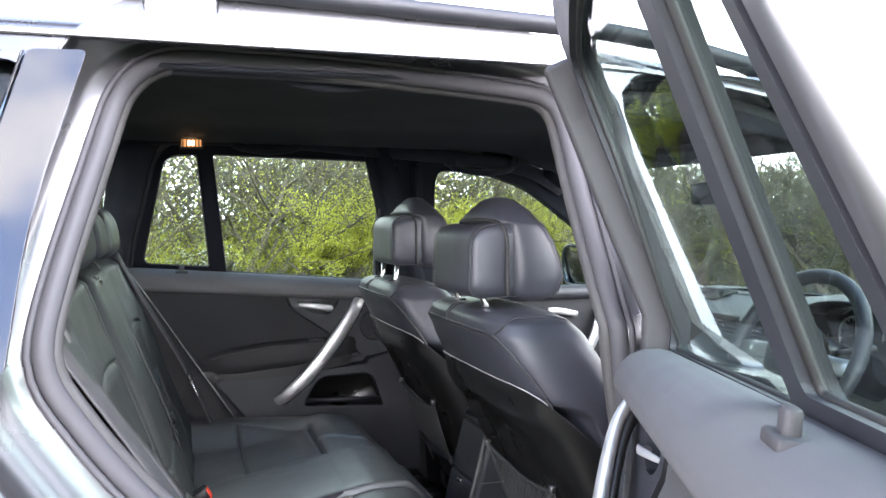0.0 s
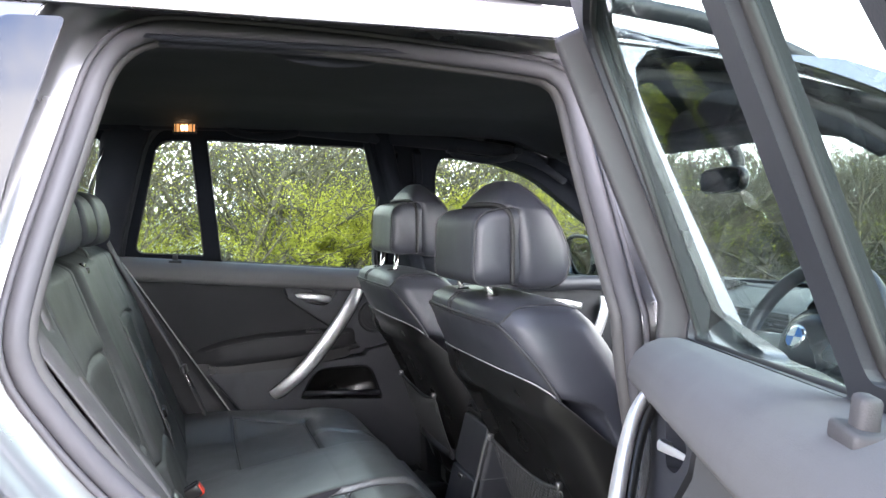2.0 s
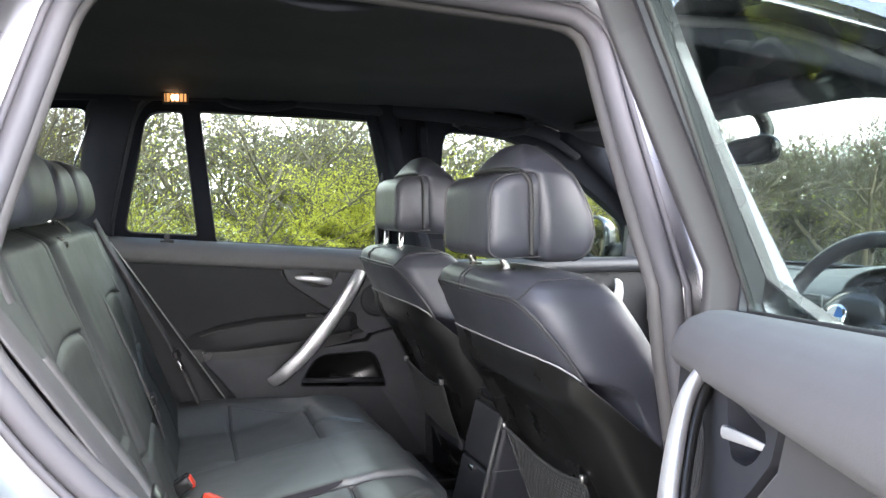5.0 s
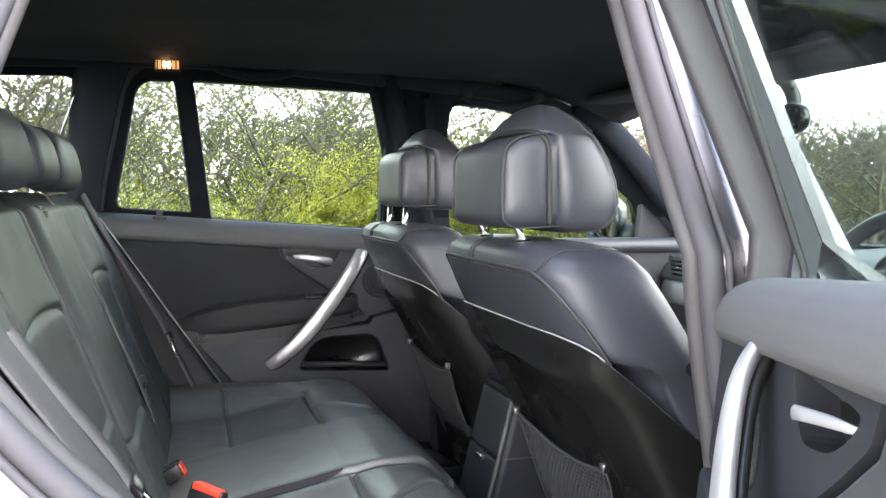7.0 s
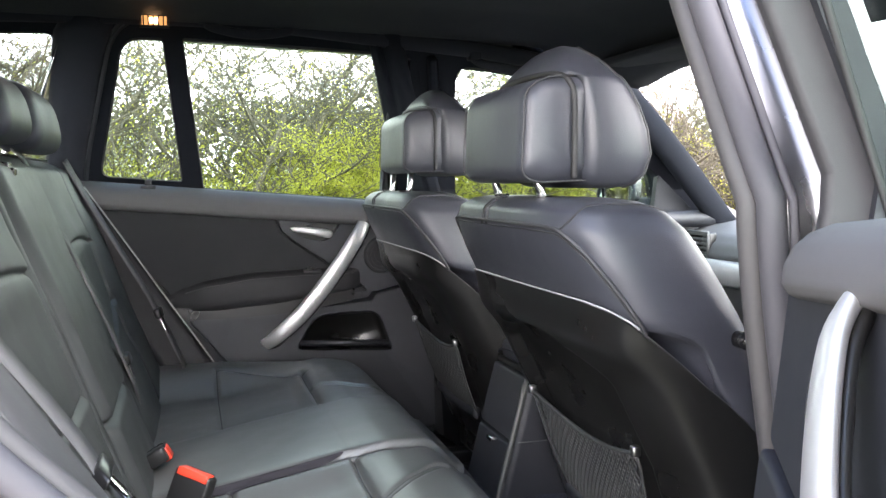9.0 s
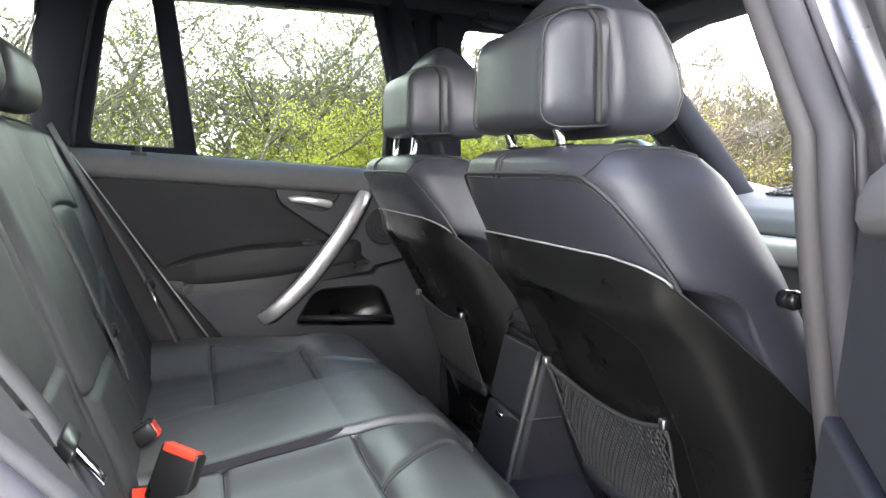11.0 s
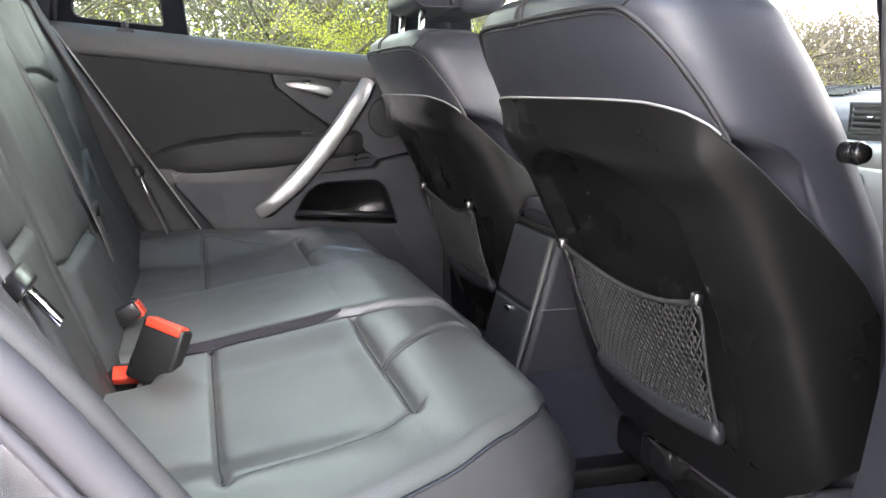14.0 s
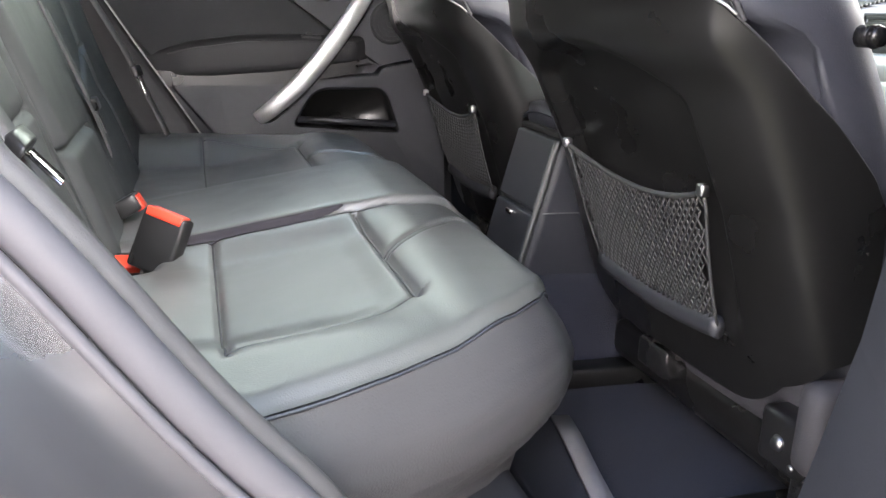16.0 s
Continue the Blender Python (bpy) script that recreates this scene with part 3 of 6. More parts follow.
part("scuttle", rbox((1.10, CY - 0.70, 1.035), (1.30, CY + 0.70, 1.062), 0.008), PLASTIC, car)

# floor: carpet with the transmission tunnel, heel plate under the bench
def floor_z(x, y):
    h = abs(y - CY - 0.01)
    z = 0.42 + 0.16 * (1 - sstep(0.085, 0.175, h))
    z = z + (0.52 - z) * sstep(-0.19, -0.27, x) if x < -0.19 else z
    return z + 0.006 * noise.noise((x * 9, y * 9, 0))


floor_geo = grid(lambda u, v: (-0.30 + 1.56 * u, CY + 0.66 * (2 * v - 1), floor_z(-0.30 + 1.56 * u, CY + 0.66 * (2 * v - 1))), 70, 61)
tagged(part("floor", floor_geo, CARPET, kind="structure", solid=0.008), "dark blue-black carpet of the footwell", "floor")
part("underbody", rbox((-1.85, CY - 0.84, 0.24), (2.3, CY + 0.84, 0.34), 0.03), BLACK_RUBBER, car)
part("boot_floor", rbox((-1.85, CY - 0.72, 0.56), (-0.66, CY + 0.72, 0.60), 0.01), CARPET, car)
part("bulkhead", rbox((1.20, CY - 0.74, 0.34), (1.24, CY + 0.74, 1.04), 0.01), CARPET, car)


# ------------------------------------------------------------------ doors
def sill_z(x):
    return 1.102 - 0.07 * (x + 0.055)


MAIN_WINDOW = rounded([(-0.508, 1.139, .012), (-0.552, 1.489, .012), (-0.12, 1.481, .1), (0.016, 1.470, .05), (0.038, 1.40, .05), (0.062, 1.099, .012)], .02)
QUARTER = rounded([(-0.752, 1.168, .03), (-0.682, 1.484, .04), (-0.592, 1.487, .012), (-0.555, 1.156, .012)], .02)
GLAZING = rounded([(-0.770, 1.158, .03), (-0.698, 1.497, .05), (0.004, 1.484, .06), (0.042, 1.41, .05), (0.066, 1.088, .012), (-0.50, 1.126, .1)], .02)
DOOR_EDGE = forward(offset(OPENING, 0.080))


def rear_door(m, name, label, near=False):
    T = lambda g: mapped(g, m)
    base = m @ Vector((-0.35, CY + 0.82, 0.45))
    door = thing(name, base, label, "car door")
    yo = lambda x, z: CY + half_out(x, z)
    lower = [p for p in DOOR_EDGE]
    def skin_in(x, z):
        return CY + half_out(x, z) - (0.028 if z > 1.09 else 0.10)
    def skin_out(x, z):
        return CY + half_out(x, z)
    if near:
        thin = lambda x, z: sstep(1.09, 1.13, z) * sstep(-0.66, -0.56, x)
        y_out = lambda x, z: skin_out(x, z) * (1 - thin(x, z)) + thin(x, z) * (CY + half_in(x, z) + 0.034)
        y_in = lambda x, z: skin_in(x, z) * (1 - thin(x, z)) + thin(x, z) * (CY + half_in(x, z) + 0.022)
    else:
        y_out, y_in = skin_out, skin_in
    sh = part("door_shell", T(slab(lower, [GLAZING], y_out, y_in, CUTS)), PAINT, door, "silver painted door skin", bevel=0.005, smooth=False)
    frame_out = forward(offset(OPENING, 0.030))
    upper = [p for p in frame_out if p[1] > 1.085]
    i0 = max(range(len(upper)), key=lambda i: (upper[i] - upper[i - 1]).length)
    upper = upper[i0:] + upper[:i0]
    slim = (lambda p: Vector((p[0] + 0.044 * sstep(-0.62, -0.72, p[0]), p[1]))) if near else (lambda p: p)
    upper = [slim(p) for p in upper]
    # far window surround gets a darker material to stand for cabin shade
    part("window_frame", T(slab(upper, [MAIN_WINDOW, QUARTER], lambda x, z: CY + half_in(x, z) - 0.004, lambda x, z: CY + half_in(x, z) + 0.020, CUTS)), PLASTIC if near else PILLAR, door, "dark window surround with a slim divider", bevel=0.004, smooth=False)
    part("window_pane", T(slab(offset(MAIN_WINDOW, 0.006), [], lambda x, z: CY + half_in(x, z) + 0.012, lambda x, z: CY + half_in(x, z) + 0.0145)), GLASS_DOOR if near else GLASS, door, "lightly tinted window pane", smooth=False)
    part("quarter_pane", T(slab(offset(QUARTER, 0.006), [], lambda x, z: CY + half_in(x, z) + 0.012, lambda x, z: CY + half_in(x, z) + 0.0145)), GLASS_DOOR if near else GLASS, door, "small fixed quarter pane", smooth=False)
    gasket = join(tube([(p[0], CY + half_in(*p) + 0.008, p[1]) for p in MAIN_WINDOW], 0.004, 6, True), tube([(p[0], CY + half_in(*p) + 0.008, p[1]) for p in QUARTER], 0.004, 6, True))
    part("window_gasket", T(gasket), BLACK_RUBBER, door)
    # painted shut face along the rear edge
    k = [i for i, p in enumerate(DOOR_EDGE) if p[0] < -0.50 and p[1] > 0.95]
    k0 = next(i for i in k if i - 1 not in k)
    run = [(k0 + j) % len(DOOR_EDGE) for j in range(len(k))]
    inner_run = [slim(p) for p in forward(offset(OPENING, 0.036))]
    rows = [[Vector((DOOR_EDGE[i][0] - 0.001, CY + half_out(*DOOR_EDGE[i]) - 0.004, DOOR_EDGE[i][1])) for i in run],
            [Vector((DOOR_EDGE[i][0] - 0.001, CY + half_in(*DOOR_EDGE[i]) + 0.040, DOOR_EDGE[i][1])) for i in run],
            [Vector((DOOR_EDGE[i][0] * 0.75 + inner_run[i][0] * 0.25, CY + half_in(*DOOR_EDGE[i]) + 0.018, DOOR_EDGE[i][1] * 0.75 + inner_run[i][1] * 0.25)) for i in run],
            [Vector((inner_run[i][0], CY + half_in(*inner_run[i]) + 0.010, inner_run[i][1])) for i in run]]
    if near:
        mid = lambda k: [inner_run[i] + (DOOR_EDGE[i] - inner_run[i]) * k for i in run]
        rows[1] = [Vector((p[0], CY + half_in(*p) + 0.075, p[1])) for p in mid(0.40)]
        rows[2] = [Vector((p[0], CY + half_in(*p) + 0.012, p[1])) for p in mid(0.14)]
        rows[3] = [Vector((inner_run[i][0], CY + half_in(*inner_run[i]) - 0.002, inner_run[i][1])) for i in run]
    nr = len(run)
    part("shut_face", T(([v for r in rows for v in r], [(a * nr + j, a * nr + j + 1, (a + 1) * nr + j + 1, (a + 1) * nr + j) for a in range(3) for j in range(nr - 1)])), PAINT, door, "silver painted shut face", solid=0.003)
    # padded front post; the far door's darker material paints in the cabin shade
    post = [(float(np.interp(z, [1.08, 1.40, 1.47], [0.086, 0.066, 0.050])), CY + half_in(0, z) - 0.014, z) for z in np.linspace(1.075, 1.475, 12)]
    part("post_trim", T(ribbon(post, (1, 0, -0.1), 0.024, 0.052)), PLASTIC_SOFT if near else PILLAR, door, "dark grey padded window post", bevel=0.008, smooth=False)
    # padded sill below the glass
    prof = [(0.806, -0.004), (0.800, 0.004), (0.785, 0.006), (0.765, 0.003), (0.748, -0.006), (0.737, -0.018), (0.731, -0.034), (0.731, -0.048), (0.737, -0.056), (0.752, -0.060), (0.80, -0.060)]
    def sill(u, v):
        x = 0.088 - 0.888 * u
        k = v * (len(prof) - 1)
        i = min(int(k), len(prof) - 2)
        t = k - i
        y = prof[i][0] * (1 - t) + prof[i + 1][0] * t
        dz = prof[i][1] * (1 - t) + prof[i + 1][1] * t
        end = sstep(0.0, 0.045, u)
        y = 0.80 + (y - 0.80) * (0.25 + 0.75 * end)
        return x, y, sill_z(x) + dz - 0.012 * (1 - end)
    part("door_sill", T(grid(sill, 60, 31)), SILL_TRIM, door, "dark grey soft padded sill", solid=0.002)
    # lock pin on its base plate
    px, pz = -0.638, sill_z(-0.638)
    pin = part("lock_pin", T(join(rbox((px - 0.008, 0.757, pz - 0.006), (px + 0.008, 0.767, pz + 0.020), 0.003), rbox((px - 0.018, 0.752, pz - 0.004), (px + 0.018, 0.773, pz + 0.0055), 0.0025))), PLASTIC_SOFT, door, "small grey lock pin")
    # inner trim
    yt = lambda d: (lambda x, z: d)
    rear_x = lambda z: float(np.interp(z, [0.47, 0.655, 0.739, 0.881, 0.985, 1.12], [-0.36, -0.42, -0.496, -0.597, -0.70, -0.785]))
    up = [Vector(p) for p in [(-0.085, 0.868), (-0.275, 0.998), (-0.318, 1.030), (-0.330, sill_z(-0.33) - 0.052)] + [(x, sill_z(x) - 0.052) for x in (-0.45, -0.6, -0.76)] + [(rear_x(z), z) for z in (1.08, 1.0, 0.95, 0.9, 0.86, 0.83)] + [(-0.35, 0.835)]]
    part("upper_trim", T(slab(up, [], yt(0.752), yt(0.80))), TRIM_FABRIC, door, "ribbed dark fabric door insert", bevel=0.006, smooth=False)
    fr = [Vector(p) for p in [(0.090, sill_z(0.09) - 0.052), (-0.326, sill_z(-0.33) - 0.052), (-0.314, 1.032), (-0.272, 1.000), (-0.082, 0.872), (-0.070, 0.866), (0.088, 0.905)]]
    part("front_trim", T(slab(rounded([tuple(p) for p in fr], .008), [rounded([(-0.305, 1.048, .02), (-0.160, 1.050, .012), (-0.195, 1.002, .02), (-0.262, 1.012, .03)], .02)], yt(0.750), yt(0.80))), PLASTIC, door, bevel=0.005, smooth=False)
    back = [p for p in forward(offset(OPENING, 0.03)) if p[1] < 1.085]
    i1 = max(range(len(back)), key=lambda i: (back[i] - back[i - 1]).length)
    part("trim_backing", T(slab(back[i1:] + back[:i1], [], yt(0.792), yt(0.806))), PLASTIC, door, smooth=False)
    # handle bowl and lever
    part("handle_bowl", T(slab(rounded([(-0.310, 1.052, .02), (-0.155, 1.054, .012), (-0.190, 0.998, .02), (-0.264, 1.008, .03)], .02), [], yt(0.780), yt(0.790))), SHELL_GLOSS, door, smooth=False)
    lever = spline([(-0.300, 0.757, 1.036), (-0.27, 0.745, 1.035), (-0.23, 0.738, 1.030), (-0.195, 0.744, 1.023), (-0.183, 0.757, 1.020)], 16)
    part("door_lever", T(tube(lever, 0.013, 10, False, 0.42, (0.2, 0, 1), [(0.48 if near else 1.0) * r for r in [0.002, 0.004, 0.006, 0.0075, 0.0085, 0.009, 0.0095, 0.010, 0.0105, 0.011, 0.011, 0.011, 0.0105, 0.0095, 0.008, 0.004]])), SILVER, door, "satin silver door lever")
    # lower trim with the bin cut into it
    low = [Vector(p) for p in [(0.092, 0.898), (-0.068, 0.862), (-0.080, 0.845), (-0.20, 0.835), (-0.45, 0.828), (-0.56, 0.832), (-0.545, 0.80), (-0.49, 0.735), (-0.425, 0.655), (-0.37, 0.50), (0.100, 0.49), (0.098, 0.60), (0.094, 0.75)]]
    bin_o = rounded([(-0.230, 0.806, .03), (-0.062, 0.812, .03), (-0.024, 0.708, .012), (-0.278, 0.722, .015)], .02)
    part("lower_trim", T(slab(low, [bin_o], lambda x, z: 0.742 - 0.012 * sstep(0.72, 0.60, z), yt(0.80))), PLASTIC, door, "dark grained plastic lower door trim", bevel=0.007, smooth=False)
    n = len(bin_o)
    V = [(p[0], 0.744, p[1]) for p in bin_o] + [(p[0] * 0.96 - 0.006, 0.790, p[1] * 0.97 + 0.024) for p in bin_o]
    F = [(k, (k + 1) % n, n + (k + 1) % n, n + k) for k in range(n)] + [tuple(range(n, 2 * n))]
    part("door_bin", T((V, F)), SHELL, door, "black storage bin in the door")
    part("bin_lip", T(tube([(x, 0.740, z) for x, z in ((-0.270, 0.738), (-0.15, 0.733), (-0.035, 0.728))], 0.008, 8)), PLASTIC, door)
    # armrest pad with a deep slot under it
    def arm(u, v):
        x = -0.105 - 0.500 * u
        e = min(sstep(0, 0.08, u), sstep(1.0, 0.80, u))
        zt = float(np.interp(x, [-0.605, -0.59, -0.509, -0.395, -0.261, -0.105], [0.862, 0.877, 0.903, 0.921, 0.927, 0.929]))
        hh = zt - float(np.interp(x, [-0.605, -0.567, -0.468, -0.322, -0.254, -0.105], [0.845, 0.832, 0.833, 0.846, 0.856, 0.880]))
        P = [(0.758, zt + 0.004), (0.744, zt + 0.002), (0.733, zt - 0.004), (0.729, zt - 0.012), (0.727, zt - 0.45 * hh), (0.728, zt - 0.80 * hh), (0.732, zt - 0.94 * hh), (0.740, zt - hh), (0.750, zt - hh), (0.758, zt - hh)]
        k = v * (len(P) - 1)
        i = min(int(k), len(P) - 2)
        t = k - i
        y = P[i][0] * (1 - t) + P[i + 1][0] * t
        return x, 0.758 - (0.758 - y) * (0.15 + 0.85 * e), P[i][1] * (1 - t) + P[i + 1][1] * t
    armrest = part("armrest", T(grid(arm, 44, 28)), ARM_LEATHER, door, "black leather armrest pad", solid=0.002)
    part("armrest_seam", T(tube([Vector(arm(u, 0.30)) + Vector((0, -0.001, 0)) for u in np.linspace(0.05, 0.9, 30)], 0.0016, 5)), STITCH, armrest)
    part("window_switch", T(join(rbox((-0.262, 0.730, 0.923), (-0.215, 0.752, 0.931), 0.003), rbox((-0.250, 0.733, 0.929), (-0.238, 0.747, 0.936), 0.002))), SHELL_GLOSS, armrest)
    part("armrest_slot", T(slab(rounded([(-0.585, 0.842, .01), (-0.560, 0.811, .01), (-0.439, 0.811, .05), (-0.292, 0.820, .05), (-0.130, 0.846, .01), (-0.124, 0.880, .01), (-0.25, 0.864, .05), (-0.47, 0.840, .05)], .01), [], yt(0.7375), yt(0.76))), SHELL, door, smooth=False)
    # grab handle: a bowed flat silver bar
    gp = spline([(-0.098, 0.742, 1.058), (-0.120, 0.722, 1.020), (-0.180, 0.708, 0.932), (-0.262, 0.706, 0.830), (-0.330, 0.716, 0.765), (-0.362, 0.738, 0.738)], 34)
    part("grab_handle", T(tube(gp, 0.020, 14, False, 0.42, (0.75, 0, -0.65), [0.0165 + 0.0045 * math.sin(math.pi * k / 33) for k in range(34)])), SILVER, door, "bowed satin silver grab handle")
    part("handle_backing", T(tube([p + Vector((0.006, 0.012, -0.006)) for p in gp], 0.0175, 10, False, 0.40, (0.75, 0, -0.65))), SHELL_GLOSS, door)
    # speaker: shallow round grille with rings
    sp = (-0.050, 0.7495, 0.965)
    part("speaker_grille", T(join(disc(sp, (0, -1, 0), 0.050, 0.003, 40, 0.046), *[ring((sp[0], sp[1] - 0.003, sp[2]), (0, -1, 0), r, 0.0012, 36, 5) for r in (0.012, 0.022, 0.032, 0.042)])), TRIM_FABRIC, door, "round dark speaker grille")
    return door


rear_door(Matrix.Identity(4), "rear_door", "closed rear car door with dark trim and a silver grab handle")
rear_door(OPEN @ MIRROR_Y, "rear_door", "open rear car door with dark trim, silver paint and a silver grab handle", True)


def front_door(m, label):
    T = lambda g: mapped(g, m)
    door = thing("front_door", m @ Vector((0.55, CY + 0.85, 0.43)), label, "car door")
    yo = lambda x, z: CY + half_out(x, z)
    part("door_shell", T(slab(FRONT_DOOR, [offset(FRONT_WINDOW, .014)], yo, lambda x, z: CY + half_out(x, z) - (0.04 if z > 1.06 else 0.10), CUTS)), PAINT, door, "silver painted door skin", bevel=0.005, smooth=False)
    up = rounded([(0.055, 1.03, .01), (-0.005, 1.30, .1), (0.0, 1.495, .03), (0.40, 1.490, .1), (0.61, 1.425, .08), (0.98, 1.12, .03), (1.02, 1.03, .01)], .03)
    part("window_frame", T(slab(up, [FRONT_WINDOW], lambda x, z: CY + half_in(x, z) - 0.002, lambda x, z: CY + half_in(x, z) + 0.05, CUTS)), PILLAR, door, "dark window surround", bevel=0.004, smooth=False)
    part("window_pane", T(slab(offset(FRONT_WINDOW, 0.006), [], lambda x, z: CY + half_in(x, z) + 0.032, lambda x, z: CY + half_in(x, z) + 0.036)), GLASS, door, "lightly tinted window pane", smooth=False)
    part("door_sill", T(tube([(x, 0.765, 1.052) for x in np.linspace(0.06, 0.98, 20)], 0.034, 12, False, 0.75, (0, 1, 0))), PLASTIC, door, "dark grey soft padded sill")
    part("upper_trim", T(slab(rounded([(0.06, 1.04, .01), (0.98, 1.035, .01), (1.02, 0.45, .05), (0.10, 0.45, .05)], .02), [], const(0.755), const(0.80))), TRIM_FABRIC, door, bevel=0.006, smooth=False)
    arm = spline([(0.12, 0.72, 0.86), (0.3, 0.70, 0.885), (0.55, 0.70, 0.875), (0.68, 0.73, 0.85)], 20)
    part("armrest", T(tube(arm, 0.050, 12, False, 0.8, (0, 1, 0))), LEATHER, door, "black leather armrest pad")
    gp = spline([(0.745, 0.738, 1.000), (0.728, 0.705, 0.96), (0.690, 0.690, 0.88), (0.62, 0.690, 0.79), (0.53, 0.738, 0.71)], 26)
    part("grab_handle", T(tube(gp, 0.019, 12, False, 0.42, (0.75, 0, -0.65))), SILVER, door, "bowed satin silver grab handle")
    lever = spline([(0.555, 0.748, 0.992), (0.60, 0.738, 0.990), (0.665, 0.745, 0.976)], 10)
    part("door_lever", T(tube(lever, 0.011, 8, False, 0.45, (0, 0, 1))), SILVER, door)
    # wing mirror: housing, silvered glass, stalk
    h = part("mirror_housing", T(grid(lambda u, v: (0.835 + 0.085 * math.sin(u * math.pi / 2) - 0.03, 1.055 + 0.112 * math.cos(u * math.pi / 2 * 0.999) * math.copysign(abs(math.cos(v * 2 * math.pi)) ** 0.6, math.cos(v * 2 * math.pi)),
             1.128 + 0.080 * math.cos(u * math.pi / 2 * 0.999) * math.copysign(abs(math.sin(v * 2 * math.pi)) ** 0.6, math.sin(v * 2 * math.pi))), 8, 32, False, True)), PAINT, door, "silver wing mirror housing", solid=0.004)
    part("mirror_glass", T(grid(lambda u, v: (0.812 + 0.012 * (1 - v), 1.055 + 0.100 * (2 * u - 1) * (1 - 0.08 * (2 * v - 1) ** 4), 1.128 + 0.069 * (2 * v - 1) * (1 - 0.25 * abs(2 * u - 1) ** 3)), 14, 12)), MIRROR, h, "wing mirror glass")
    part("mirror_rim", T(tube([(0.808, 1.055 + 0.108 * math.copysign(abs(math.cos(a)) ** 0.6, math.cos(a)), 1.128 + 0.077 * math.copysign(abs(math.sin(a)) ** 0.6, math.sin(a))) for a in np.linspace(0, 2 * math.pi, 40, endpoint=False)], 0.006, 6, True)), BLACK_RUBBER, h)
    part("mirror_stalk", T(tube([(0.85, 0.86, 1.09), (0.85, 0.97, 1.085)], 0.035, 10, False, 0.6)), BLACK_RUBBER, door)


front_door(Matrix.Identity(4), "closed front car door with a wing mirror and silver grab handle")
hinge = Matrix.Translation((1.12, CY - 0.87, 0))
front_door(hinge @ Matrix.Rotation(radians(64), 4, "Z") @ hinge.inverted() @ MIRROR_Y, "front car door on the driver's side, swung wide open")


# ------------------------------------------------------------------ front seats
SZ = [0.48, 0.52, 0.58, 0.66, 0.80, 0.90, 1.00, 1.06, 1.10, 1.122, 1.134, 1.138]
SR = [0.125, 0.105, 0.085, 0.055, 0.006, -0.047, -0.096, -0.128, -0.143, -0.140, -0.126, -0.105]
SF = [0.30, 0.29, 0.28, 0.25, 0.195, 0.162, 0.106, 0.072, 0.047, 0.024, 0.000, -0.025]
SW = [0.22, 0.245, 0.262, 0.270, 0.268, 0.266, 0.264, 0.252, 0.238, 0.220, 0.190, 0.145]


def seat_point(cy, a, z, grow=0.0):
    """A point of the backrest's skin: a = 0 straight back, +-180 straight ahead; + is the far side."""
    r, f, w = (float(np.interp(z, SZ, q)) for q in (SR, SF, SW))
    c, d = (r + f) / 2, (f - r) / 2 + grow
    w += grow
    ca, sa = math.cos(radians(a)), math.sin(radians(a))
    n = 0.50
    x = c - d * math.copysign(abs(ca) ** n, ca)
    y = w * math.copysign(abs(sa) ** n, sa)
    return Vector((x, cy + y, z))


def fore(a):
    """How far forward a point of the backrest's outline lies: -1 straight back, 0 at the side."""
    c = math.cos(radians(a))
    return -math.copysign(math.sqrt(abs(c)), c)


def shell_top(a):
    return float(np.interp(fore(a), [-1, -0.93, -0.81, -0.707, -0.625, -0.45, -0.25, 0.0, 0.23, 0.31, 0.349], [1.018, 1.016, 1.008, 0.997, 0.983, 0.957, 0.924, 0.889, 0.850, 0.818, 0.780]))


def shell_foot(a):
    return float(np.interp(fore(a), [-1, -0.97, -0.862, -0.585, 0.0, 0.25, 0.349], [0.570, 0.573, 0.618, 0.655, 0.680, 0.702, 0.740]))



